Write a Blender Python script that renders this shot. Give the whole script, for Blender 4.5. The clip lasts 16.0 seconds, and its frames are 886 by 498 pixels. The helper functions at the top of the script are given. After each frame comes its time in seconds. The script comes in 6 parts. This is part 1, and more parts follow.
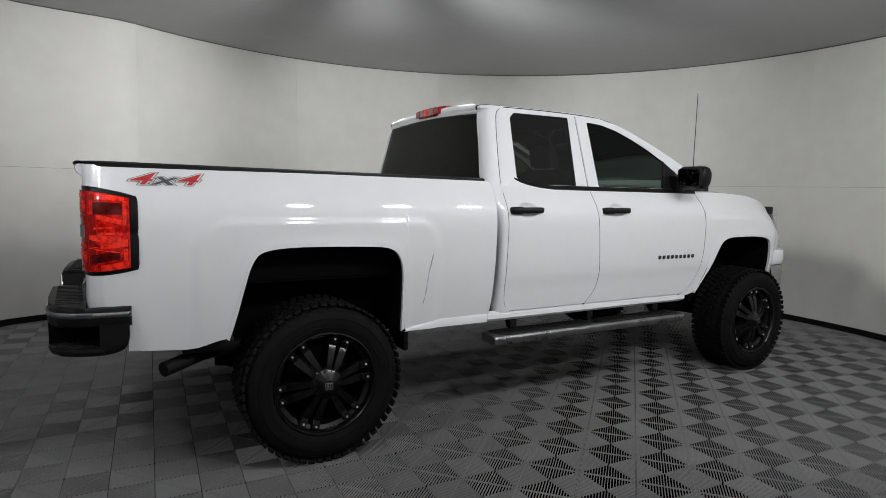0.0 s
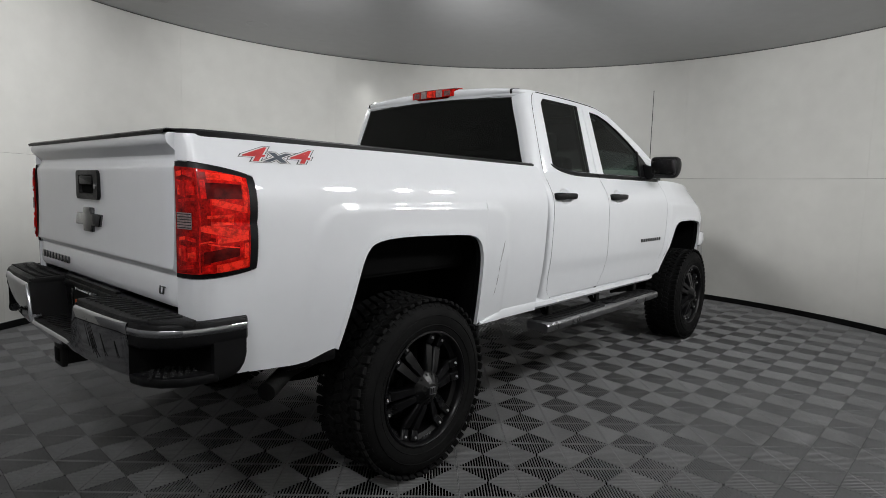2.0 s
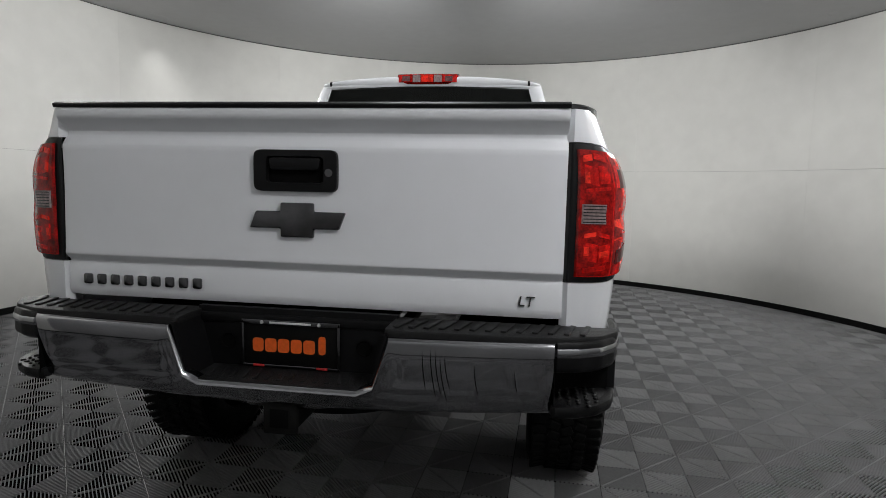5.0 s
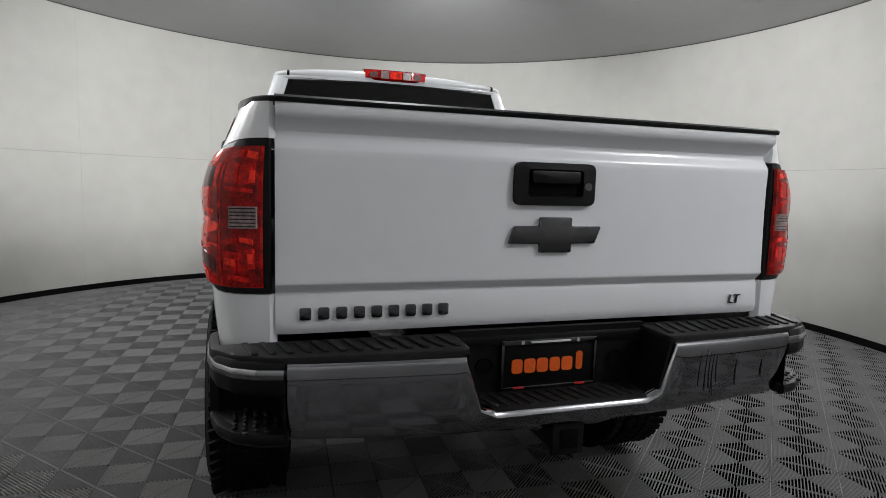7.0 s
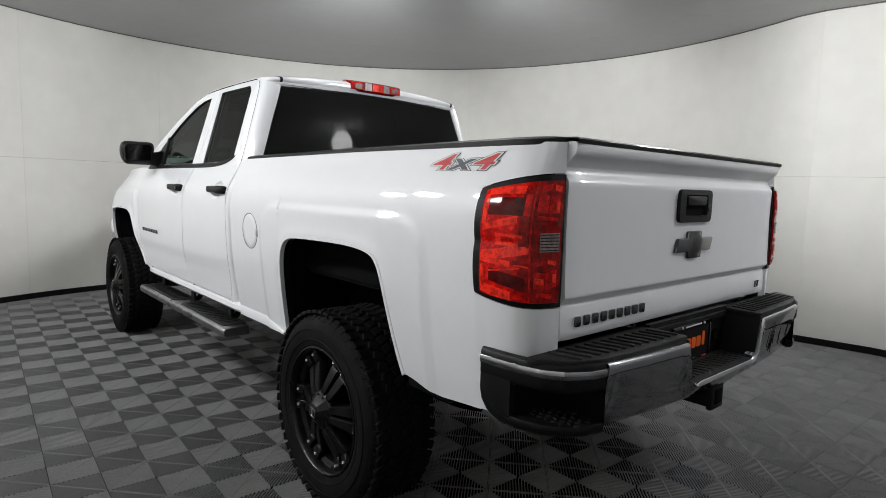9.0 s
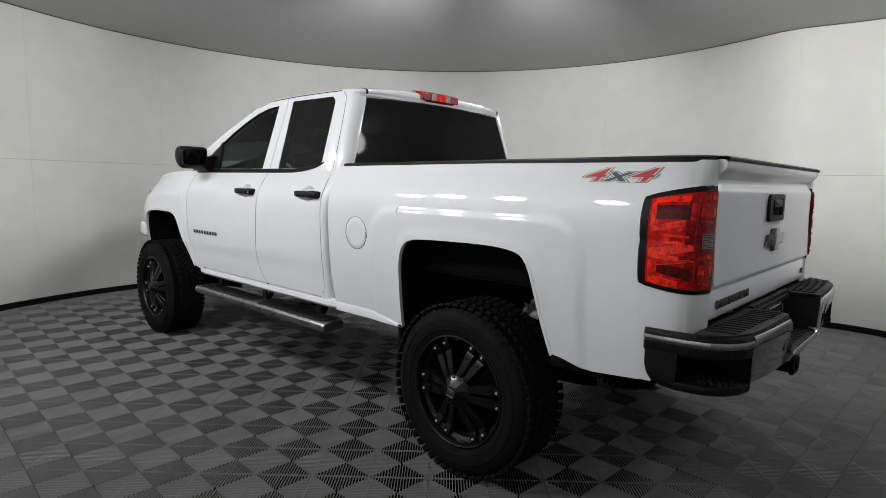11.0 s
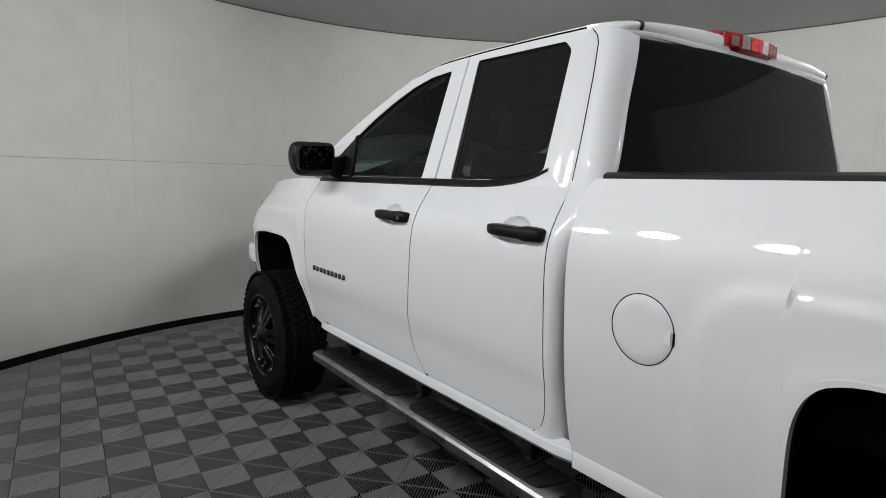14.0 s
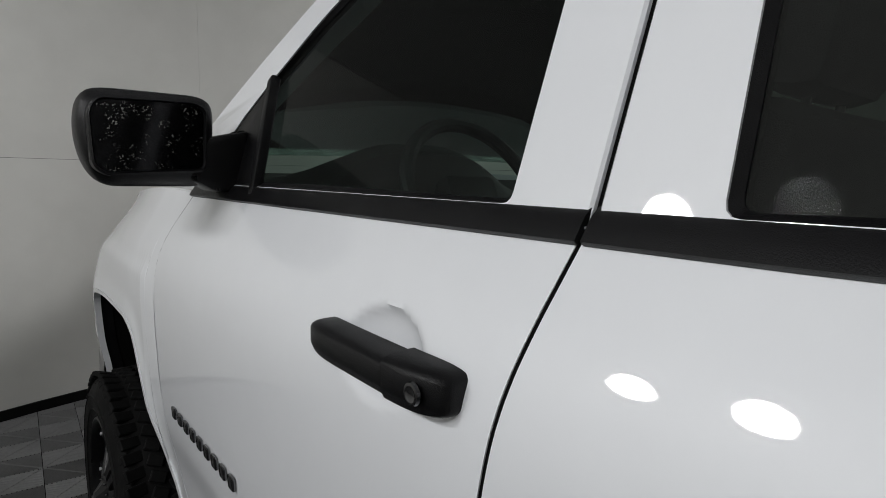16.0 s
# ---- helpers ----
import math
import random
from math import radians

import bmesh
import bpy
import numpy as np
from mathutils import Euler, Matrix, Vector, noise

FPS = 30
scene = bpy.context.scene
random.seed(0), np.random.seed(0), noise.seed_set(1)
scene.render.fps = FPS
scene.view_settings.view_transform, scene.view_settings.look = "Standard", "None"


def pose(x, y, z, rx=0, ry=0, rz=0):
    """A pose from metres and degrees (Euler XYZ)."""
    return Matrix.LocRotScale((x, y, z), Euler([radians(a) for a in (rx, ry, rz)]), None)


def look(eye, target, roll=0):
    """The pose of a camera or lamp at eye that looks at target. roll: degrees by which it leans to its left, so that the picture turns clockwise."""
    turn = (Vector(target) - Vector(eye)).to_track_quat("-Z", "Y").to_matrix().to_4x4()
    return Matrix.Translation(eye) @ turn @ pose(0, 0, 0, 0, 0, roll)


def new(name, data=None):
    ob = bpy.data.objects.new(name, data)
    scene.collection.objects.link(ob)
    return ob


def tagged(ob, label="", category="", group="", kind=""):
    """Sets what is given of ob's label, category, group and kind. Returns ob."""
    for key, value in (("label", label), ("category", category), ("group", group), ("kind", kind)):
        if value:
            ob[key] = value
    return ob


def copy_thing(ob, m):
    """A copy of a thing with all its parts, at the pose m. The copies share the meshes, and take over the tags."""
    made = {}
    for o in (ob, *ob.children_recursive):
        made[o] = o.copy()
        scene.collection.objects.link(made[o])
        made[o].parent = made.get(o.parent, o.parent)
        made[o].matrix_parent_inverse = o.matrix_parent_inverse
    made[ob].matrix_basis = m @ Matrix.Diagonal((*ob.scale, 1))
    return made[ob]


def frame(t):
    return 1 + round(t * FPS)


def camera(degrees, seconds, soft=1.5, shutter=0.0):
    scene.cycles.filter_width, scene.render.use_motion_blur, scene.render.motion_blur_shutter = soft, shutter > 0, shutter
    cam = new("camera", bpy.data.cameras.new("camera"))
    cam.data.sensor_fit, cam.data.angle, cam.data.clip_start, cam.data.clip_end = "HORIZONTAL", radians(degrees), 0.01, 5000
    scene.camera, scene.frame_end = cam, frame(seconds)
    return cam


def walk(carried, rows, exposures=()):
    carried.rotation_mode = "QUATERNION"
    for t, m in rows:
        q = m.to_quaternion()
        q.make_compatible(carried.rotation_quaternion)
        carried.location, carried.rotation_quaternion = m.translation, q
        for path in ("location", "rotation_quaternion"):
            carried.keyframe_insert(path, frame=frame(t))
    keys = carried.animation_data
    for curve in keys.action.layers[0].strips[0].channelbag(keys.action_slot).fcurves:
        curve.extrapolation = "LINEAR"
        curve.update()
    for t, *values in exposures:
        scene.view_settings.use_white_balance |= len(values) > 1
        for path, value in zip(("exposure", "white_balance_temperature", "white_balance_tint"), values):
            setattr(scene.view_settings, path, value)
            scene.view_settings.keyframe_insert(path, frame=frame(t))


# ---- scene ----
cam = camera(75.0, 16.0, soft=0.8)
PATH = [
    (0, (0.132, -3.808, 1.429), (1.111, -2.077, 1.226), 1.34),
    (0.5, (-0.146, -3.578, 1.423), (0.965, -1.927, 1.217), 1.40),
    (1, (-0.412, -3.336, 1.396), (0.829, -1.781, 1.187), 1.52),
    (1.5, (-0.638, -3.037, 1.363), (0.742, -1.604, 1.155), 1.46),
    (2, (-0.868, -2.757, 1.344), (0.629, -1.447, 1.136), 1.49),
    (2.5, (-1.022, -2.452, 1.318), (0.585, -1.280, 1.108), 1.48),
    (3, (-1.208, -2.128, 1.301), (0.483, -1.079, 1.099), 1.41),
    (3.5, (-1.355, -1.794, 1.294), (0.422, -0.898, 1.090), 1.40),
    (4.1, (-1.523, -1.374, 1.283), (0.344, -0.685, 1.080), 1.34),
    (4.7, (-1.627, -0.918, 1.279), (0.315, -0.488, 1.072), 1.29),
    (5.3, (-1.667, -0.449, 1.280), (0.317, -0.303, 1.069), 1.28),
    (6, (-1.632, 0.086, 1.290), (0.349, -0.093, 1.075), 1.37),
    (6.5, (-1.611, 0.471, 1.297), (0.339, 0.078, 1.089), 1.55),
    (7, (-1.518, 0.824, 1.309), (0.375, 0.218, 1.091), 1.60),
    (7.5, (-1.409, 1.173, 1.327), (0.403, 0.354, 1.115), 1.60),
    (8, (-1.315, 1.502, 1.348), (0.377, 0.456, 1.136), 1.62),
    (8.5, (-1.153, 1.851, 1.356), (0.430, 0.646, 1.145), 1.72),
    (9, (-1.033, 2.180, 1.365), (0.458, 0.864, 1.153), 1.63),
    (9.5, (-0.843, 2.450, 1.384), (0.564, 1.046, 1.166), 1.63),
    (10, (-0.713, 2.736, 1.406), (0.664, 1.302, 1.192), 1.44),
    (10.6, (-0.648, 2.961, 1.412), (0.691, 1.493, 1.191), 1.29),
    (11.2, (-0.710, 3.006, 1.395), (0.647, 1.555, 1.162), 1.13),
    (11.9, (-0.686, 2.901, 1.380), (0.735, 1.515, 1.131), 0.99),
    (12.5, (-0.365, 2.738, 1.398), (1.123, 1.426, 1.141), 0.97),
    (13, (0.058, 2.601, 1.416), (1.622, 1.382, 1.154), 1.21),
    (13.5, (0.517, 2.442, 1.467), (2.109, 1.260, 1.204), 1.03),
    (14, (0.997, 2.199, 1.484), (2.607, 1.040, 1.235), 1.30),
    (14.5, (1.456, 2.080, 1.509), (3.054, 0.905, 1.251), 0.99),
    (15, (1.905, 1.782, 1.508), (3.493, 0.596, 1.241), 0.93),
    (15.5, (2.318, 1.537, 1.500), (3.879, 0.312, 1.247), 1.03),
    (16, (2.617, 1.265, 1.501), (4.159, 0.016, 1.250), 1.08),
]
walk(cam, [(t, look(eye, target, roll)) for t, eye, target, roll in PATH], exposures=[(0.0, 0.18), (2.0, 0.3), (3.7, 0.55), (6.0, 0.6), (8.0, 0.75), (9.5, 0.75), (10.2, 0.6), (12.5, 0.4), (13.5, 0.33), (14.0, 0.2), (15.0, -0.08), (16.0, -0.08)])

# ---- world and lamps ----
world = bpy.data.worlds.new("world")
scene.world = world
world.use_nodes = True
world.node_tree.nodes["Background"].inputs[0].default_value = (0.5, 0.52, 0.55, 1)
world.node_tree.nodes["Background"].inputs[1].default_value = 0.0

CEILING = 3.10
LAMP_WATTS = 60.0
# unseen globe lamps under the ceiling, the first standing in for lamps mirrored in the rear window, the second added as
# fill: place, and share of the full power
LAMPS = [(-1.35, -1.85, 0.9), (1.6, 0.0, 0.2)]
# unseen shaded lamps in two rows beside the truck, placed by the highlights in its paint: place, share of the full
# power, width of the beam, and the point it is aimed at
UNSEEN_SPOTS = [(x, y, share, 124, (2.0 + 0.8 * (x - 2.0), 0.5 * y, 0.7)) for x, y, share in ((1.70, -3.45, 1.0), (1.70, 3.35, 1.0), (2.80, -3.45, 1.05), (2.80, 3.35, 1.05), (3.75, -3.45, 1.0), (3.75, 3.35, 1.0), (4.62, -3.6, 1.0), (4.62, 3.6, 1.0))]
# unseen wall washers added in a ring over the cab, aimed outwards to brighten the walls
UNSEEN_SPOTS += [(1.7 + 0.5 * math.cos(a), 0.5 * math.sin(a), 4.6 + 1.2 * (math.cos(a) > 0.5), 66, (1.7 + 4.2 * math.cos(a), 4.2 * math.sin(a), 2.25)) for a in (np.arange(8) + 0.5) * math.pi / 4]
for lx, ly, share in LAMPS:
    lamp = bpy.data.lights.new("unseen_globe_lamp", "POINT")
    lamp.shadow_soft_size, lamp.energy = 0.16, LAMP_WATTS * share
    lamp.color = (0.985, 0.99, 1.0)
    new("unseen_globe_lamp", lamp).matrix_world = pose(lx, ly, CEILING + 0.013 * ly - 0.21)
for lx, ly, share, cone, aim in UNSEEN_SPOTS:
    lamp = bpy.data.lights.new("unseen_spot", "SPOT")
    lamp.shadow_soft_size, lamp.energy = 0.15 if cone > 100 else 0.30, LAMP_WATTS * share
    lamp.spot_size, lamp.spot_blend = radians(cone), 0.6 if cone > 100 else 1.0
    lamp.color = (0.985, 0.99, 1.0)
    new("unseen_spot", lamp).matrix_world = look((lx, ly, CEILING + 0.013 * ly - (0.20 if cone > 100 else 0.30)), aim)


# ---- materials ----
def material(name, color, rough=0.5, metal=0.0, coat=0.0, spec=0.5, noise_scale=0.0, noise_amount=0.0, fine_scale=0.0, bump=0.0, bump_scale=200.0, rough_noise=0.0, emit=None, random_amount=0.0):
    m = bpy.data.materials.new(name)
    m.use_nodes = True
    nt = m.node_tree
    b = nt.nodes["Principled BSDF"]
    b.inputs["Base Color"].default_value = (*color, 1)
    b.inputs["Roughness"].default_value = rough
    b.inputs["Metallic"].default_value = metal
    b.inputs["Coat Weight"].default_value = coat
    b.inputs["Coat Roughness"].default_value = 0.03
    b.inputs["Specular IOR Level"].default_value = spec
    if emit:
        b.inputs["Emission Color"].default_value = (*color, 1)
        b.inputs["Emission Strength"].default_value = emit
    tc = nt.nodes.new("ShaderNodeTexCoord")
    last = None
    for scale, amount in ((noise_scale, noise_amount), (fine_scale, noise_amount * 0.7)):
        if scale and amount:
            n = nt.nodes.new("ShaderNodeTexNoise")
            n.inputs["Scale"].default_value = scale
            n.inputs["Detail"].default_value = 6
            nt.links.new(tc.outputs["Object"], n.inputs["Vector"])
            r = nt.nodes.new("ShaderNodeMapRange")
            r.inputs["From Min"].default_value, r.inputs["From Max"].default_value = 0.3, 0.7
            r.inputs["To Min"].default_value, r.inputs["To Max"].default_value = 1 - amount, 1 + amount
            nt.links.new(n.outputs["Fac"], r.inputs["Value"])
            if last is None:
                last = r.outputs["Result"]
            else:
                mu = nt.nodes.new("ShaderNodeMath")
                mu.operation = "MULTIPLY"
                nt.links.new(last, mu.inputs[0])
                nt.links.new(r.outputs["Result"], mu.inputs[1])
                last = mu.outputs[0]
    if random_amount:
        oi = nt.nodes.new("ShaderNodeObjectInfo")
        r = nt.nodes.new("ShaderNodeMapRange")
        r.inputs["To Min"].default_value, r.inputs["To Max"].default_value = 1 - random_amount, 1 + random_amount
        nt.links.new(oi.outputs["Random"], r.inputs["Value"])
        if last is None:
            last = r.outputs["Result"]
        else:
            mu = nt.nodes.new("ShaderNodeMath")
            mu.operation = "MULTIPLY"
            nt.links.new(last, mu.inputs[0])
            nt.links.new(r.outputs["Result"], mu.inputs[1])
            last = mu.outputs[0]
    if last is not None:
        mix = nt.nodes.new("ShaderNodeVectorMath")
        mix.operation = "SCALE"
        mix.inputs[0].default_value = color
        nt.links.new(last, mix.inputs["Scale"])
        nt.links.new(mix.outputs[0], b.inputs["Base Color"])
    if rough_noise:
        n = nt.nodes.new("ShaderNodeTexNoise")
        n.inputs["Scale"].default_value = 9
        n.inputs["Detail"].default_value = 8
        nt.links.new(tc.outputs["Object"], n.inputs["Vector"])
        r = nt.nodes.new("ShaderNodeMapRange")
        r.inputs["From Min"].default_value, r.inputs["From Max"].default_value = 0.3, 0.7
        r.inputs["To Min"].default_value, r.inputs["To Max"].default_value = max(0.0, rough - rough_noise), rough + rough_noise
        nt.links.new(n.outputs["Fac"], r.inputs["Value"])
        nt.links.new(r.outputs["Result"], b.inputs["Roughness"])
    if bump:
        n = nt.nodes.new("ShaderNodeTexNoise")
        n.inputs["Scale"].default_value = bump_scale
        n.inputs["Detail"].default_value = 4
        nt.links.new(tc.outputs["Object"], n.inputs["Vector"])
        bp = nt.nodes.new("ShaderNodeBump")
        bp.inputs["Strength"].default_value = bump
        bp.inputs["Distance"].default_value = 0.002
        nt.links.new(n.outputs["Fac"], bp.inputs["Height"])
        nt.links.new(bp.outputs["Normal"], b.inputs["Normal"])
    return m


def glass_material(name, tint, ior, gloss=(1, 1, 1), film=0.0, rough=0.01):
    m = bpy.data.materials.new(name)
    m.use_nodes = True
    nt = m.node_tree
    nt.nodes.remove(nt.nodes["Principled BSDF"])
    tr = nt.nodes.new("ShaderNodeBsdfTransparent")
    tr.inputs[0].default_value = (*tint, 1)
    gl = nt.nodes.new("ShaderNodeBsdfGlossy")
    gl.inputs["Color"].default_value = (*gloss, 1)
    gl.inputs["Roughness"].default_value = rough
    fr = nt.nodes.new("ShaderNodeFresnel")
    fr.inputs["IOR"].default_value = ior
    mix = nt.nodes.new("ShaderNodeMixShader")
    nt.links.new(fr.outputs[0], mix.inputs[0])
    nt.links.new(tr.outputs[0], mix.inputs[1])
    nt.links.new(gl.outputs[0], mix.inputs[2])
    top = mix.outputs[0]
    if film:
        # faint even diffuse tone added over the whole pane
        df = nt.nodes.new("ShaderNodeBsdfDiffuse")
        df.inputs["Color"].default_value = (film, film * 1.04, film * 0.98, 1)
        ad = nt.nodes.new("ShaderNodeAddShader")
        nt.links.new(top, ad.inputs[0])
        nt.links.new(df.outputs[0], ad.inputs[1])
        top = ad.outputs[0]
    nt.links.new(top, nt.nodes["Material Output"].inputs["Surface"])
    return m


PAINT = material("white_paint", (0.785, 0.800, 0.825), 0.45, coat=1.0, noise_scale=1.5, noise_amount=0.012, fine_scale=14)
BLACK = material("black_plastic", (0.005, 0.005, 0.0055), 0.42, spec=0.22, noise_scale=8, noise_amount=0.25, bump=0.25, bump_scale=900, rough_noise=0.08)
PAD = material("textured_step_plastic", (0.008, 0.008, 0.0085), 0.55, spec=0.3, noise_scale=18, noise_amount=0.3, fine_scale=150, bump=0.5, bump_scale=600, rough_noise=0.12)
RUBBER = material("tyre_rubber", (0.0045, 0.0045, 0.0045), 0.75, spec=0.14, noise_scale=12, noise_amount=0.3, fine_scale=90, bump=0.35, bump_scale=400, rough_noise=0.1)
RIM = material("gloss_black_wheel", (0.003, 0.003, 0.0035), 0.34, spec=0.28, coat=0.10, noise_scale=20, noise_amount=0.3, rough_noise=0.1)
LINER = material("black_liner", (0.002, 0.002, 0.002), 0.9, spec=0.1, noise_scale=10, noise_amount=0.4)
CHASSIS = material("dark_chassis_steel", (0.006, 0.006, 0.0055), 0.65, metal=0.0, spec=0.2, noise_scale=14, noise_amount=0.5, bump=0.4, bump_scale=120)
CHROME = material("chrome", (0.39, 0.392, 0.41), 0.08, metal=1.0, noise_scale=6, noise_amount=0.03, rough_noise=0.02)
STEEL = material("bolt_steel", (0.62, 0.62, 0.63), 0.3, metal=0.35, noise_scale=50, noise_amount=0.1)
SILVER = material("silver_step_edge", (0.30, 0.30, 0.31), 0.34, metal=1.0, noise_scale=12, noise_amount=0.15, rough_noise=0.12)
DARKCHROME = material("dark_emblem", (0.136, 0.136, 0.140), 0.08, metal=1.0, noise_scale=25, noise_amount=0.15)
BADGE = material("dark_badge", (0.16, 0.16, 0.165), 0.16, metal=1.0, noise_scale=40, noise_amount=0.15)
GLASS = glass_material("tinted_glass", (0.16, 0.215, 0.19), 1.11, film=0.006)
PRIVACY = glass_material("privacy_glass", (0.115, 0.128, 0.115), 1.045, film=0.016)
REARGLASS = glass_material("rear_window_glass", (0.07, 0.077, 0.068), 1.12, film=0.010, rough=0.012)
CLEAR = glass_material("windscreen_glass", (0.62, 0.74, 0.69), 1.45)
# near-black colour stands in for a dark reflection in the mirrors
MIRROR = material("mirror_glass", (0.022, 0.022, 0.023), 0.10, metal=1.0, noise_scale=60, noise_amount=0.25, fine_scale=300, rough_noise=0.02)


def speckle(m, colour, fine, coarse, level):
    """Spots of dried dirt, gathered in patches, over a finished material."""
    nt = m.node_tree
    base = nt.nodes["Principled BSDF"]
    tc = nt.nodes.new("ShaderNodeTexCoord")
    masks = []
    for scale, lo, hi in ((fine, level, level + 0.04), (coarse, 0.50, 0.62)):
        n = nt.nodes.new("ShaderNodeTexNoise")
        n.inputs["Scale"].default_value, n.inputs["Detail"].default_value = scale, 3
        nt.links.new(tc.outputs["Object"], n.inputs["Vector"])
        r = nt.nodes.new("ShaderNodeMapRange")
        r.inputs["From Min"].default_value, r.inputs["From Max"].default_value = lo, hi
        nt.links.new(n.outputs["Fac"], r.inputs["Value"])
        masks.append(r.outputs["Result"])
    mul = nt.nodes.new("ShaderNodeMath")
    mul.operation = "MULTIPLY"
    nt.links.new(masks[0], mul.inputs[0])
    nt.links.new(masks[1], mul.inputs[1])
    dirt = nt.nodes.new("ShaderNodeBsdfDiffuse")
    dirt.inputs["Color"].default_value = (*colour, 1)
    mix = nt.nodes.new("ShaderNodeMixShader")
    nt.links.new(mul.outputs[0], mix.inputs[0])
    nt.links.new(base.outputs[0], mix.inputs[1])
    nt.links.new(dirt.outputs[0], mix.inputs[2])
    nt.links.new(mix.outputs[0], nt.nodes["Material Output"].inputs["Surface"])


speckle(MIRROR, (0.16, 0.16, 0.15), 260, 22, 0.60)
RED = material("red_lamp_lens", (0.56, 0.006, 0.004), 0.10, spec=0.18, coat=0.30, noise_scale=38, noise_amount=0.55, fine_scale=120, bump=0.05, bump_scale=40)
DEEPRED = material("deep_red_lamp_lens", (0.27, 0.003, 0.002), 0.10, spec=0.18, coat=0.30, noise_scale=34, noise_amount=0.65, fine_scale=160)
BRIGHTRED = material("bright_red_lamp_lens", (0.92, 0.030, 0.014), 0.10, spec=0.18, coat=0.30, noise_scale=42, noise_amount=0.45, fine_scale=140)
HEADLENS = material("headlight_lens", (0.45, 0.46, 0.47), 0.12, metal=0.3, coat=1.0, noise_scale=40, noise_amount=0.3)
LAMPDARK = material("dark_lamp_chamber", (0.085, 0.002, 0.002), 0.12, spec=0.18, coat=0.25, noise_scale=40, noise_amount=0.6)
REVERSE = material("clear_reverse_lens", (0.28, 0.21, 0.21), 0.2, spec=0.4, coat=0.4, noise_scale=90, noise_amount=0.3, bump=0.4, bump_scale=120)
CLEARLENS = material("clear_lamp_lens", (0.15, 0.07, 0.07), 0.2, spec=0.3, coat=0.3, noise_scale=120, noise_amount=0.4, bump=0.4, bump_scale=150)
DECALRED = material("red_decal", (0.55, 0.035, 0.035), 0.3, coat=0.6, noise_scale=60, noise_amount=0.12)
DECALGREY = material("dark_grey_decal", (0.035, 0.038, 0.042), 0.3, coat=0.6, noise_scale=60, noise_amount=0.15)
DECALSLATE = material("slate_decal", (0.07, 0.085, 0.105), 0.3, coat=0.6, noise_scale=60, noise_amount=0.15)
DECALWHITE = material("white_decal", (0.7, 0.7, 0.7), 0.3, noise_scale=60, noise_amount=0.05)
ORANGE = material("orange_print", (0.85, 0.13, 0.015), 0.4, noise_scale=90, noise_amount=0.1)
SCRAP = material("pale_lining", (0.30, 0.30, 0.31), 0.8, noise_scale=25, noise_amount=0.4, fine_scale=90, bump=0.4, bump_scale=200)
SEAT = material("grey_seat_cloth", (0.10, 0.10, 0.105), 0.9, noise_scale=20, noise_amount=0.2, fine_scale=200, bump=0.5, bump_scale=500)
DASH = material("dark_dash_plastic", (0.035, 0.035, 0.037), 0.6, noise_scale=20, noise_amount=0.2, bump=0.3, bump_scale=700)
WALLM = material("off_white_wall_panel", (0.525, 0.52, 0.492), 0.55, spec=0.3, noise_scale=0.9, noise_amount=0.045, fine_scale=5, bump=0.06, bump_scale=60, rough_noise=0.08, random_amount=0.01)
DARKWALL = material("dark_closing_wall", (0.20, 0.20, 0.20), 0.8, noise_scale=1.5, noise_amount=0.15, fine_scale=20)
CEILM = material("grey_ceiling", (0.47, 0.47, 0.47), 0.8, spec=0.2, noise_scale=0.6, noise_amount=0.03, fine_scale=8)
BASEM = material("black_baseboard", (0.003, 0.003, 0.003), 0.6, spec=0.15, noise_scale=6, noise_amount=0.3)
JOINT = material("joint_shadow_strip", (0.10, 0.10, 0.095), 0.9, noise_scale=10, noise_amount=0.2)
SCUFF = material("scraped_paint", (0.33, 0.33, 0.33), 0.55, noise_scale=90, noise_amount=0.5, fine_scale=400)
TILEM = material("grey_vented_tile", (0.222, 0.222, 0.225), 0.55, spec=0.15, noise_scale=3, noise_amount=0.10, fine_scale=60, bump=0.15, bump_scale=300, rough_noise=0.10, random_amount=0.05)
# subfloor coloured near black, which deepens the gaps between the tile ribs
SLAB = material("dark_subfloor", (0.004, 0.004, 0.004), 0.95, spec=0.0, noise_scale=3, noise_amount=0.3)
LAMPRING = material("white_lamp_trim", (0.8, 0.8, 0.8), 0.4, noise_scale=20, noise_amount=0.03)


# ---- mesh helpers ----
def link(name, verts, faces, mat, parent=None, label="", smooth=True, sharp=32.0, close=True):
    me = bpy.data.meshes.new(name)
    me.from_pydata([tuple(map(float, v)) for v in verts], [], [tuple(map(int, q)) for q in faces])
    if close:
        bm = bmesh.new()
        bm.from_mesh(me)
        bmesh.ops.remove_doubles(bm, verts=bm.verts, dist=1e-5)
        bmesh.ops.recalc_face_normals(bm, faces=bm.faces)
        bm.to_mesh(me)
        bm.free()
    me.materials.append(mat)
    if smooth:
        me.polygons.foreach_set("use_smooth", [True] * len(me.polygons))
        me.set_sharp_from_angle(angle=radians(sharp))
    ob = new(name, me)
    if parent is not None:
        ob.parent = parent
    if label:
        ob["label"] = label
    return ob


def part(name, bm, mat, parent, label="", smooth=True, sharp=32.0):
    me = bpy.data.meshes.new(name)
    bmesh.ops.recalc_face_normals(bm, faces=bm.faces)
    bm.to_mesh(me)
    bm.free()
    me.materials.append(mat)
    if smooth:
        me.polygons.foreach_set("use_smooth", [True] * len(me.polygons))
        me.set_sharp_from_angle(angle=radians(sharp))
    ob = new(name, me)
    ob.parent = parent
    if label:
        ob["label"] = label
    return ob


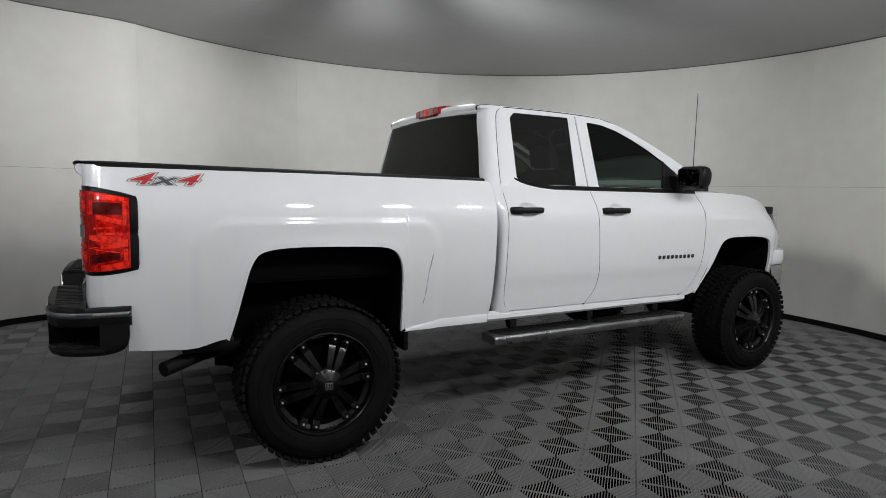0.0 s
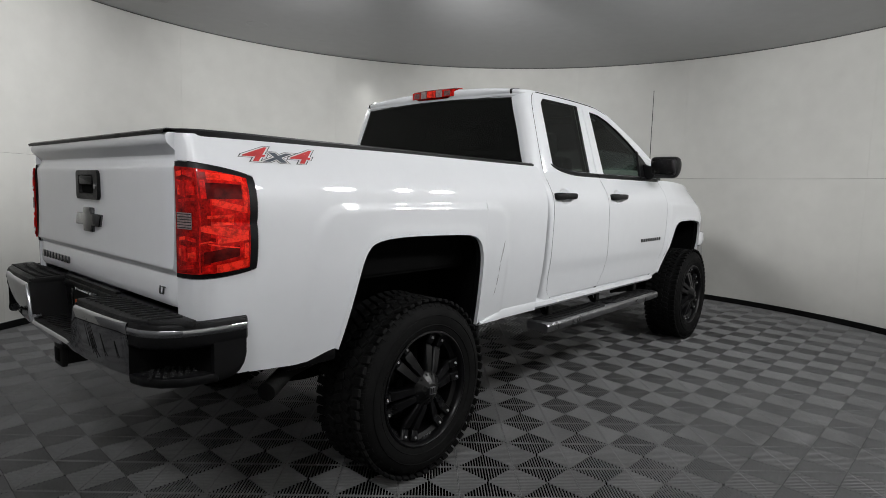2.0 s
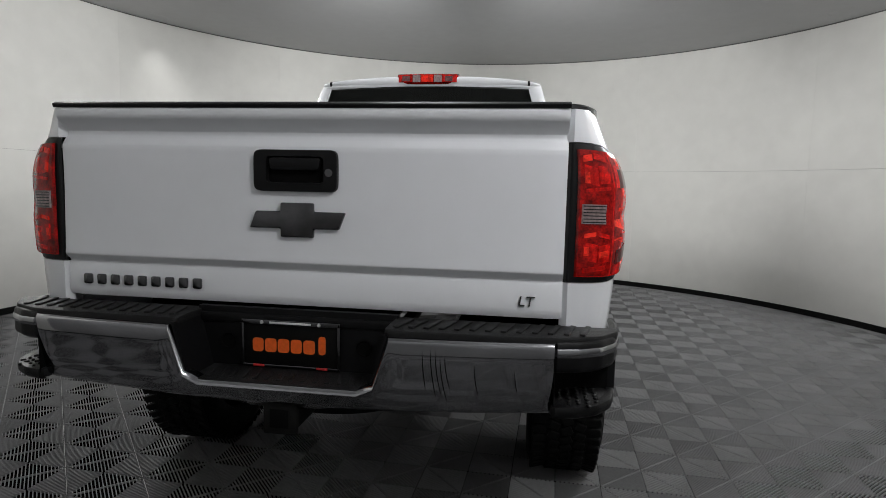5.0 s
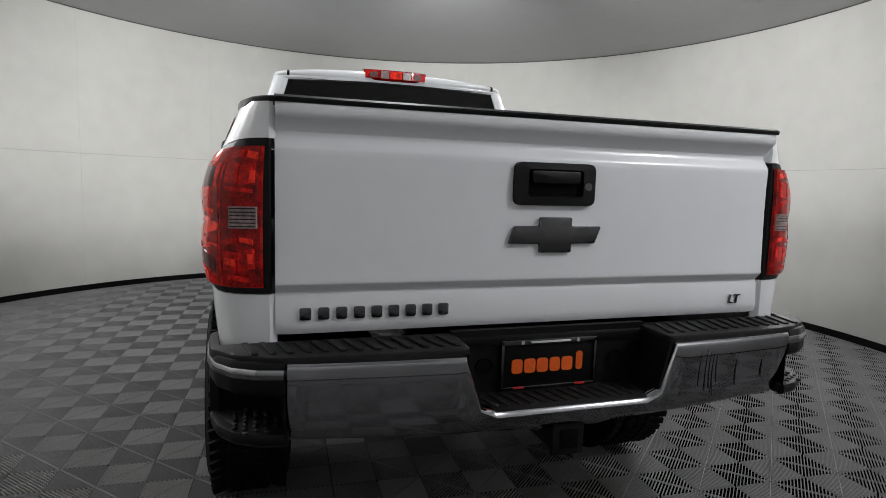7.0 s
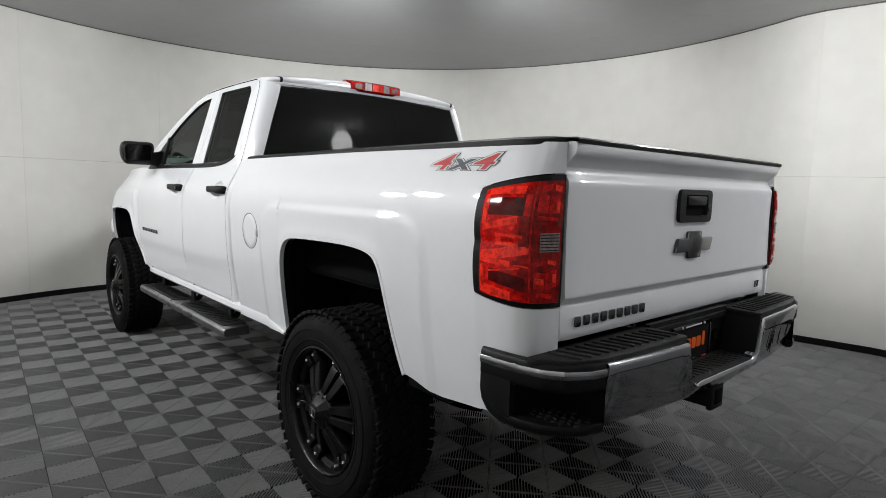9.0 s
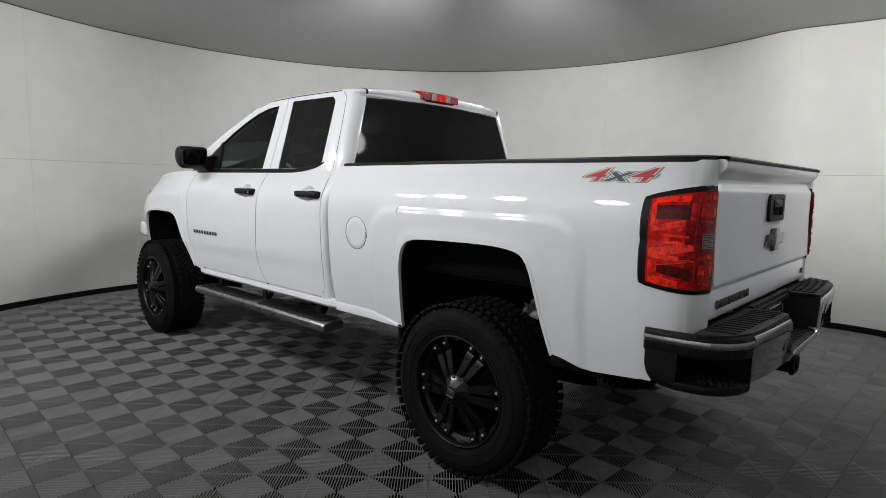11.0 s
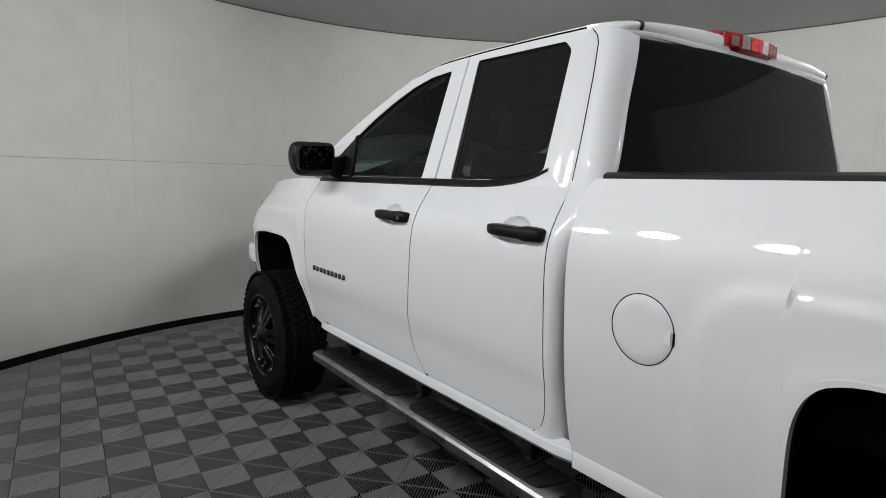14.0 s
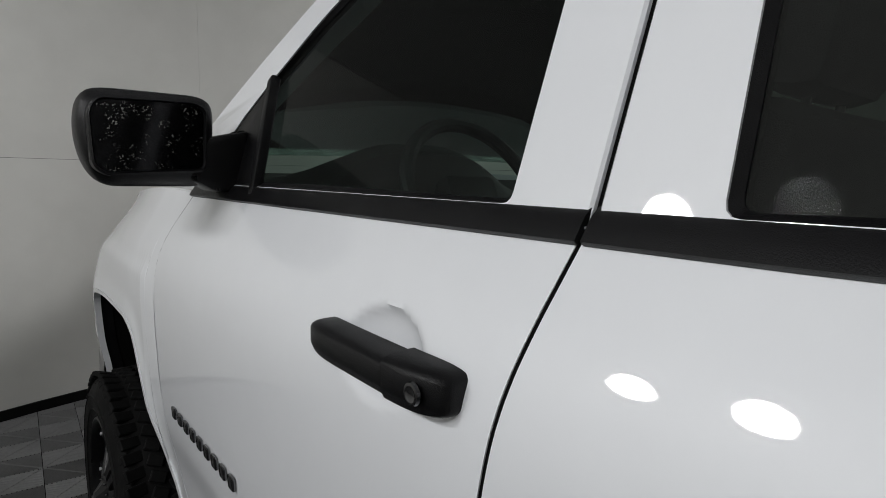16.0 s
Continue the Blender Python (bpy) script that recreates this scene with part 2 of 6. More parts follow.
def bm_box(cx, cy, cz, sx, sy, sz, bevel=0.0, seg=2, m=None, bm=None, taper=(1, 1)):
    own = bmesh.new()
    bmesh.ops.create_cube(own, size=1)
    for v in own.verts:
        k = taper if v.co.z > 0 else (1, 1)
        v.co = Vector((v.co.x * sx * k[0], v.co.y * sy * k[1], v.co.z * sz))
    if bevel:
        bmesh.ops.bevel(own, geom=list(own.edges), offset=bevel, segments=seg, profile=0.5, affect="EDGES")
    tm = Matrix.Translation((cx, cy, cz)) @ (m or Matrix.Identity(4))
    own.transform(tm)
    if bm is None:
        return own
    me = bpy.data.meshes.new("tmp")
    own.to_mesh(me)
    own.free()
    bm.from_mesh(me)
    bpy.data.meshes.remove(me)
    return bm


def box(name, c, s, mat, parent, bevel=0.006, label="", m=None, taper=(1, 1), seg=2):
    return part(name, bm_box(*c, *s, bevel, seg, m, None, taper), mat, parent, label)


def grid_faces(nu, nv, closed_u=False, off=0, flip=False):
    out = []
    for i in range(nu if closed_u else nu - 1):
        for j in range(nv - 1):
            a, b = i * nv + j, ((i + 1) % nu) * nv + j
            q = (off + a, off + b, off + b + 1, off + a + 1)
            out.append(q[::-1] if flip else q)
    return out


def sheet(name, P, inward, mat, parent, label="", sharp=40.0):
    """A curved panel of a grid of points P[u][v], given thickness by the vector inward (one for all, or one a point)."""
    P = np.asarray(P, float)
    nu, nv = P.shape[:2]
    back = P + np.asarray(inward, float)
    verts = np.concatenate([P.reshape(-1, 3), back.reshape(-1, 3)])
    n = nu * nv
    faces = grid_faces(nu, nv) + grid_faces(nu, nv, off=n, flip=True)
    shut_u, shut_v = np.allclose(P[0], P[-1], atol=1e-6), np.allclose(P[:, 0], P[:, -1], atol=1e-6)
    edge = [i * nv for i in range(nu)] + [(nu - 1) * nv + j for j in range(1, nv)] + [i * nv + nv - 1 for i in range(nu - 2, -1, -1)] + [j for j in range(nv - 2, 0, -1)]
    for a, b in zip(edge, edge[1:] + edge[:1]):
        along_v, along_u = a // nv == b // nv, a % nv == b % nv
        if (along_v and shut_u) or (along_u and shut_v):
            continue
        faces.append((a, a + n, b + n, b))
    return link(name, verts, faces, mat, parent, label, sharp=sharp)


def lathe(name, prof, mat, parent, seg=64, axis="y", at=(0, 0, 0), label="", sharp=35.0, closed=False):
    """Turns a profile of (radius, height) round an axis through at."""
    verts, nv = [], len(prof)
    for i in range(seg):
        a = 2 * math.pi * i / seg
        for r, h in prof:
            p = {"y": (r * math.cos(a), h, r * math.sin(a)), "z": (r * math.cos(a), r * math.sin(a), h), "x": (h, r * math.cos(a), r * math.sin(a))}[axis]
            verts.append((p[0] + at[0], p[1] + at[1], p[2] + at[2]))
    faces = grid_faces(seg, nv, True)
    if closed:
        for i in range(seg):
            a, b = i * nv, ((i + 1) % seg) * nv
            faces.append((a + nv - 1, b + nv - 1, b, a))
    return link(name, verts, faces, mat, parent, label, sharp=sharp)


def tube(name, pts, r, mat, parent, seg=12, label="", cap=True):
    pts = [Vector(p) for p in pts]
    verts, faces = [], []
    for i, p in enumerate(pts):
        d = (pts[min(i + 1, len(pts) - 1)] - pts[max(i - 1, 0)]).normalized()
        u = d.cross(Vector((0, 0, 1)) if abs(d.z) < 0.9 else Vector((1, 0, 0))).normalized()
        w = d.cross(u)
        rr = r[i] if isinstance(r, (list, tuple)) else r
        for k in range(seg):
            a = 2 * math.pi * k / seg
            verts.append(p + rr * (math.cos(a) * u + math.sin(a) * w))
    for i in range(len(pts) - 1):
        for k in range(seg):
            a, b = i * seg + k, i * seg + (k + 1) % seg
            faces.append((a, b, b + seg, a + seg))
    if cap:
        faces += [tuple(range(seg))[::-1], tuple((len(pts) - 1) * seg + k for k in range(seg))]
    return link(name, verts, faces, mat, parent, label)


def prism(name, outline, place, depth, mat, parent, label="", bevel=0.0):
    """A flat outline (a, b) set into space by place(a, b, d), and given depth from d = 0 to depth."""
    n = len(outline)
    verts = [place(a, b, 0.0) for a, b in outline] + [place(a, b, depth) for a, b in outline]
    faces = [tuple(range(n))[::-1], tuple(range(n, 2 * n))] + [(i, (i + 1) % n, n + (i + 1) % n, n + i) for i in range(n)]
    ob = link(name, verts, faces, mat, parent, label, sharp=25)
    if bevel:
        bm = bmesh.new()
        bm.from_mesh(ob.data)
        bmesh.ops.bevel(bm, geom=list(bm.edges), offset=bevel, segments=2, profile=0.5, affect="EDGES")
        bm.to_mesh(ob.data)
        bm.free()
        ob.data.set_sharp_from_angle(angle=radians(40))
    return ob


def rounded(pts, r, n=5):
    """Rounds the corners of a closed outline."""
    out = []
    for i, p in enumerate(pts):
        a, p, b = np.array(pts[i - 1], float), np.array(p, float), np.array(pts[(i + 1) % len(pts)], float)
        la, lb = np.linalg.norm(a - p), np.linalg.norm(b - p)
        k = min(r, 0.45 * la, 0.45 * lb)
        s, e = p + (a - p) / la * k, p + (b - p) / lb * k
        for t in np.linspace(0, 1, n):
            out.append(tuple((1 - t) ** 2 * s + 2 * t * (1 - t) * p + t * t * e))
    return out


def star(outline, centre, angles):
    """For each angle the point where the ray from centre leaves the outline."""
    out = []
    P = np.asarray(outline, float) - centre
    Q = np.roll(P, -1, 0)
    for a in angles:
        d = np.array((math.cos(a), math.sin(a)))
        e = Q - P
        det = d[0] * -e[:, 1] + d[1] * e[:, 0]
        ok = np.abs(det) > 1e-12
        det = np.where(ok, det, 1)
        t = (P[:, 0] * -e[:, 1] + P[:, 1] * e[:, 0]) / det
        u = (d[0] * P[:, 1] - d[1] * P[:, 0]) / det
        hit = ok & (t > 0) & (u >= -1e-9) & (u <= 1 + 1e-9)
        out.append(centre + d * t[hit].max())
    return np.array(out)


def shrink(outline, centre, k):
    return [(centre[0] + (a - centre[0]) * k[0], centre[1] + (b - centre[1]) * k[1]) for a, b in outline]


def inter(v, table):
    xs, ys = zip(*table)
    return float(np.interp(v, xs, ys))


def smooth_table(table):
    """A smooth curve through a table of (x, y), as a function."""
    xs, ys = np.array(table, float).T
    m = np.gradient(ys, xs)

    def at(v):
        v = min(max(v, xs[0]), xs[-1])
        i = min(max(int(np.searchsorted(xs, v)) - 1, 0), len(xs) - 2)
        h = xs[i + 1] - xs[i]
        s = (v - xs[i]) / h
        return float((2 * s**3 - 3 * s**2 + 1) * ys[i] + (s**3 - 2 * s**2 + s) * h * m[i] + (3 * s**2 - 2 * s**3) * ys[i + 1] + (s**3 - s**2) * h * m[i + 1])

    return at


def letters(name, text, size, mat, parent, place, depth=0.002, shear=0.0, space=1.0, label="", bold=0.0):
    """Built-in lettering, each vertex set by place(a, b, d)."""
    cu = bpy.data.curves.new(name, "FONT")
    cu.body, cu.size, cu.shear, cu.space_character, cu.extrude = text, size, shear, space, depth / 2
    cu.resolution_u, cu.offset = 3, bold
    ob = bpy.data.objects.new(name, cu)
    scene.collection.objects.link(ob)
    dg = bpy.context.evaluated_depsgraph_get()
    me = bpy.data.meshes.new_from_object(ob.evaluated_get(dg))
    bpy.data.objects.remove(ob)
    bpy.data.curves.remove(cu)
    for v in me.vertices:
        v.co = place(v.co.x, v.co.y, v.co.z + depth / 2)
    me.materials.clear()
    me.materials.append(mat)
    me.update()
    out = new(name, me)
    out.parent = parent
    if label:
        out["label"] = label
    return out


# ---- the round room ----
CX, CY, RAD = 2.75, -0.07, 4.27


def wall_radius(az):
    """The wall is round, and widens towards the way in behind the truck."""
    a = (az + 180) % 360 - 180
    lo, hi = (124, 140) if a > 0 else (114, 128)
    s = min(max((abs(a) - lo) / (hi - lo), 0), 1)
    return RAD + 0.60 * s * s * (3 - 2 * s)


def wall_at(az, z, out=0.0):
    r = wall_radius(az) + out
    if z > 2.5:
        z += 0.013 * r * math.sin(radians(az))
    return (CX + r * math.cos(radians(az)), CY + r * math.sin(radians(az)), z)


SEAM = 1.56
room_wall = tagged(new("wall_round"), "off-white curved wall of large panels round the whole booth", "wall", kind="structure")
room_wall["kind"] = "structure"
backing = [[wall_at(az, z, 0.02) for z in (-0.02, CEILING + 0.02)] for az in np.arange(-180, 181, 3)]
sheet("wall_backing", backing, np.array([[(0.1 * math.cos(radians(az)), 0.1 * math.sin(radians(az)), 0)] * 2 for az in np.arange(-180, 181, 3)]), JOINT, room_wall)
EDGES = [-178, -150, -136, -117, -85, -56.5, -28, 0.5, 12.5 + 8, 41, 68, 96, 124, 150, 182]
for a0, a1 in zip(EDGES, EDGES[1:]):
    az = np.linspace(a0 + 0.005, a1 - 0.005, 12)
    inward = np.array([[(0.018 * math.cos(radians(a)), 0.018 * math.sin(radians(a)), 0)] * 2 for a in az])
    # unseen back panels coloured dark, for the dark opening that the chrome reflects
    dark = a1 <= -136 or a0 >= 150
    for z0, z1 in ((0.0, SEAM - 0.0012), (SEAM + 0.0012, CEILING)):
        sheet("wall_panel", [[wall_at(a, z) for z in (z0, z1)] for a in az], inward, DARKWALL if dark else WALLM, room_wall, "unseen dark wall panel, closing the way in" if dark else "")
azs = np.arange(-180, 181, 3)
base_in = np.array([[(0.016 * math.cos(radians(a)), 0.016 * math.sin(radians(a)), 0)] * 2 for a in azs])
tagged(sheet("baseboard", [[wall_at(a, z, -0.017) for z in (0.0, 0.062)] for a in azs], base_in * 0.95, BASEM, None), "thin black baseboard along the foot of the wall", "baseboard", kind="structure")
tagged(sheet("trim", [[wall_at(a, z, -0.008) for z in (CEILING - 0.012, CEILING - 0.001)] for a in azs], base_in * 0.4, JOINT, None), "thin grey trim between wall and ceiling", "trim", kind="structure")
ring = [wall_at(a, CEILING, 0.1) for a in azs[:-1]]
cv = [(CX, CY, CEILING)] + ring + [(CX, CY, CEILING + 0.1)] + [(x, y, z + 0.1) for x, y, z in ring]
n = len(ring)
cf = [(0, 1 + (i + 1) % n, 1 + i) for i in range(n)] + [(n + 1, n + 2 + i, n + 2 + (i + 1) % n) for i in range(n)] + [(1 + i, 1 + (i + 1) % n, n + 2 + (i + 1) % n, n + 2 + i) for i in range(n)]
tagged(link("ceiling", cv, cf, CEILM, None, sharp=20), "plain matte grey ceiling", "ceiling", kind="structure")
globe = tagged(new("ceiling_light"), "unseen globe light added under the ceiling on a white base, lit", "ceiling light", "globe lights on the ceiling")
lathe("base", [(0.0, 0.0), (0.10, 0.0), (0.105, -0.006), (0.09, -0.016), (0.03, -0.022), (0.0, -0.022)], LAMPRING, globe, 40, "z")
# bare trim rings mark the unseen spots, the added wall washers among them
spot = tagged(new("ceiling_downlight"), "trim ring of an unseen ceiling lamp, lit", "ceiling light", "downlights in the ceiling")
lathe("trim_ring", [(0.112, 0.0), (0.120, 0.0), (0.120, -0.001), (0.118, -0.002), (0.114, -0.002), (0.112, -0.001)], CEILM, spot, 40, "z", closed=True)
for fitting, spots in ((globe, LAMPS), (spot, UNSEEN_SPOTS)):
    for k, (lx, ly, *_) in enumerate(spots):
        m = pose(lx, ly, CEILING + 0.013 * ly)
        if k == 0:
            fitting.matrix_world = m
        else:
            copy_thing(fitting, m)


# ---- the truck ----
WB, RX, TYRE, TW = 3.645, 1.048, 0.42, 0.31
truck = tagged(new("pickup_truck"), "white lifted double-cab pickup truck parked on the tiled floor", "pickup truck")

CAB = smooth_table([(0.60, 0.908), (0.66, 0.918), (0.74, 0.927), (0.83, 0.936), (0.90, 0.948), (1.0, 0.956), (1.1, 0.960), (1.18, 0.962), (1.22, 0.962), (1.26, 0.960), (1.30, 0.954), (1.34, 0.941), (1.38, 0.9215), (1.42, 0.899), (1.45, 0.8835), (1.475, 0.8725)])
BED = smooth_table([(0.60, 0.905), (0.66, 0.915), (0.75, 0.930), (0.9, 0.950), (1.0, 0.960), (1.1, 0.965), (1.2, 0.968), (1.25, 0.967), (1.29, 0.963), (1.32, 0.957), (1.35, 0.948), (1.38, 0.936), (1.42, 0.919), (1.46, 0.902), (1.49, 0.8905), (1.505, 0.884)])


def green(z):
    """Half width of the cab above the belt."""
    return 0.872 - 0.29 * (z - 1.475)


def cab_y(z):
    return CAB(z) if z < 1.475 else green(z)


def smooth_path(pts, n=3):
    """A smooth open line through a few points."""
    P = np.array([pts[0]] + list(pts) + [pts[-1]], float)
    out = []
    for i in range(1, len(P) - 2):
        p0, p1, p2, p3 = P[i - 1 : i + 3]
        for t in np.linspace(0, 1, n, endpoint=False):
            out.append(tuple(0.5 * (2 * p1 + (p2 - p0) * t + (2 * p0 - 5 * p1 + 4 * p2 - p3) * t * t + (3 * p1 - p0 - 3 * p2 + p3) * t**3)))
    return out + [tuple(P[-2])]


REAR_ARCH = smooth_path([(0.572, 0.690), (0.590, 0.75), (0.615, 0.84), (0.643, 0.95), (0.667, 1.035), (0.695, 1.090), (0.735, 1.120), (0.83, 1.136), (1.0, 1.140), (1.32, 1.132), (1.42, 1.118), (1.465, 1.090), (1.490, 1.045), (1.503, 0.98), (1.510, 0.85), (1.518, 0.645)])
FRONT_ARCH = smooth_path([(3.995, 0.690), (4.04, 0.75), (4.10, 0.85), (4.15, 0.95), (4.20, 1.04), (4.24, 1.088), (4.30, 1.113), (4.38, 1.122), (4.60, 1.124), (4.75, 1.116), (4.84, 1.097), (4.88, 1.06), (4.90, 0.98), (4.91, 0.86), (4.915, 0.70)])


def thick_line(pts, n=14):
    out = [np.array(a) + (np.array(b) - np.array(a)) * t for a, b in zip(pts, pts[1:]) for t in np.linspace(0, 1, n, endpoint=False)]
    return np.array(out + [np.array(pts[-1])])


REAR_LINE, FRONT_LINE = thick_line(REAR_ARCH), thick_line(FRONT_ARCH)


def ramp(v):
    v = min(max(v + 0.5, 0.0), 1.0)
    return v * v * (3 - 2 * v)


def flare(x, z, line):
    """The lip of a wheel arch, and the raised field pressed round it."""
    d2 = ((line - (x, z)) ** 2).sum(1).min()
    lo, hi, top = (0.44, 1.72, 1.262) if line[0][0] < 2 else (3.9, 4.98, 1.27)
    mid, half = (lo + hi) / 2, (hi - lo) / 2
    # a rounded corner joins the upright and level edges of the field
    ex, ez = max(0.0, abs(x - mid) - half + 0.16), max(0.0, z - top + 0.16)
    field = ramp((0.16 - math.hypot(ex, ez)) / 0.036)
    return 0.006 * math.exp(-d2 / 0.035**2) + 0.009 * field


def bed_y(x, z):
    y = BED(z) + flare(x, z, REAR_LINE)
    return y - 0.055 * max(0.0, (0.22 - x) / 0.22) ** 2 - 0.012 * max(0.0, (0.9 - x) / 0.9)


BED_FRONT = smooth_table([(0.63, 2.085), (0.70, 2.098), (0.80, 2.106), (1.0, 2.108), (1.3, 2.108), (1.42, 2.107), (1.455, 2.102), (1.48, 2.090), (1.495, 2.072), (1.51, 2.04)])


def dense(lo, hi, marks, step=0.03):
    xs = sorted(set([lo, hi] + [m for m in marks if lo < m < hi] + [x for x in np.arange(lo, hi, step)]))
    keep = [xs[0]]
    for x in xs[1:]:
        if x - keep[-1] > 0.004 or x == hi:
            keep.append(x)
    return keep


def rail_z(x):
    """Height of the bed side's upper edge, which falls a little towards the cab."""
    return 1.504 - 0.016 * max(0.0, x) / 2.1


def bed_side(s):
    bottom = [(0.0, 0.69), (0.17, 0.672), (0.40, 0.652), (0.44, 0.655), (0.555, 0.688)] + REAR_ARCH + [(1.56, 0.635), (2.13, 0.632)]
    fine = [x for a, b in zip(REAR_ARCH, REAR_ARCH[1:]) for x in np.linspace(a[0], b[0], 5)]
    P = []
    for x0 in dense(0.205, 2.115, fine, 0.02):
        zb = inter(x0, bottom)
        col = []
        for v in np.linspace(0, 1, 52):
            z = zb + (rail_z(x0) - zb) * v
            x = x0 + (BED_FRONT(z) - 2.115) * max(0.0, (x0 - 1.75) / 0.365) ** 2
            col.append((x, s * bed_y(x, z), z))
        P.append(col)
    side = sheet("bed_side", P, (0, -s * 0.03, 0), PAINT, truck, "glossy white bed side with squared wheel arch")
    # rear corner above and below the lamp
    for part_of, nz in (("low", 10), ("high", 8)):
        Q = []
        for a in np.linspace(0, 1, 24):
            z0, z1 = (0.86, lamp_bottom(a) - 0.003) if part_of == "low" else (lamp_top(a) + 0.003, 1.505)
            Q.append([lamp_plan(a, z, s, 0.0) for z in np.linspace(z0, z1, nz)])
        sheet("bed_corner", Q, (0.02, -s * 0.02, 0), PAINT, side)
    low = []
    for x in np.linspace(0.16, 0.205, 4):
        low.append([(x, s * bed_y(x, z), z) for z in np.linspace(0.672, 0.86, 6)])
    sheet("bed_corner", low, (0, -s * 0.02, 0), PAINT, side)
    # black cap on the rail
    cap = []
    for x in list(np.linspace(0.004, 0.205, 14)) + list(np.linspace(0.25, 2.06, 38)):
        w = bed_y(x, 1.505) if x > 0.2 else inter(x, [(0.0, 0.838), (0.006, 0.855), (0.016, 0.880), (0.036, 0.912), (0.068, 0.934), (0.11, 0.946), (0.16, 0.952), (0.205, 0.956)]) + bed_y(0.205, 1.505) - 0.956
        r = rail_z(x)
        cap.append([(x, s * (w + 0.004), r - 0.004), (x, s * (w + 0.003), r + 0.011), (x, s * (w - 0.012), r + 0.018), (x, s * (w - 0.085), r + 0.018), (x, s * (w - 0.09), r - 0.004)])
    sheet("rail_cap", cap, (0, 0, -0.003), BLACK, side, "black plastic bed rail cap")
    # inner wall of the bed
    sheet("bed_inner_wall", [[(x, s * 0.80, z) for z in (0.95, 1.50)] for x in (0.04, 2.03)], (0, s * 0.02, 0), LINER, side)
    arch_liner(s, REAR_ARCH, side, lambda x, z: bed_y(x, z))
    # stub of mud flap and frame bracket ahead of and behind the wheel
    box("mud_guard", (1.545, s * 0.80, 0.60), (0.03, 0.22, 0.18), BLACK, side, 0.01)
    box("bed_bracket", (0.50, s * 0.80, 0.655), (0.24, 0.16, 0.07), BLACK, side, 0.015)
    return side


def arch_liner(s, arch, parent, yf):
    fine = []
    for a, b in zip(arch, arch[1:]):
        for t in np.linspace(0, 1, 4)[:-1]:
            fine.append((a[0] + (b[0] - a[0]) * t, a[1] + (b[1] - a[1]) * t))
    fine.append(arch[-1])
    cx, cz = np.mean([p[0] for p in arch]), 0.5
    P = [[(x + (0.004 if x < cx else -0.004), s * (yf(x, z) - d), z - 0.003) for d in (0.004, 0.02, 0.12, 0.40)] for x, z in fine]
    sheet("wheel_arch_liner", P, (0, 0, 0.004), LINER, parent, "black wheel arch liner")
    flange = [[(x + (0.007 if x < cx else -0.007), s * (yf(x, z) - d), z - 0.006) for d in (0.020, 0.052)] for x, z in fine]
    sheet("arch_flange", flange, (0, 0, 0.002), BLACK, parent, "black plastic flange inside the wheel arch")
    lip = [[(x, s * (yf(x, z) + e), z) for e in (0.002, -0.018)] for x, z in fine]
    k = np.array([[((cx - x) * 0.03, 0, -0.010)] * 2 for x, z in fine])
    sheet("arch_lip", lip, k, PAINT, parent)
    w = [[(x, s * (yf(x, z) - 0.40), z2) for z2 in (0.45, z)] for x, z in fine]
    sheet("wheel_arch_wall", w, (0, -s * 0.01, 0), LINER, parent)


def lamp_plan(a, z, s, out):
    """The rounded rear corner of the bed: a = 0 beside the tailgate, 1 on the side."""
    y1 = bed_y(0.205, z)
    pts = [(0.0, 0.800), (0.006, 0.84), (0.016, 0.88), (0.036, 0.912), (0.068, 0.934), (0.11, 0.946), (0.16, 0.952), (0.205, 0.956)]
    k = a * (len(pts) - 1)
    i = min(int(k), len(pts) - 2)
    t = k - i
    x = pts[i][0] + (pts[i + 1][0] - pts[i][0]) * t
    y = pts[i][1] + (pts[i + 1][1] - pts[i][1]) * t
    y += (y1 - 0.956) * math.sin(min(1.0, a / 0.6) * math.pi / 2)
    nx, ny = -(1 - a), 0.3 + 0.7 * a
    return (x + nx * out, s * (y + ny * out), z)


def lamp_top(a):
    return 1.412 - 0.045 * a**2.5


def lamp_bottom(a):
    return 1.022 + 0.030 * a**3


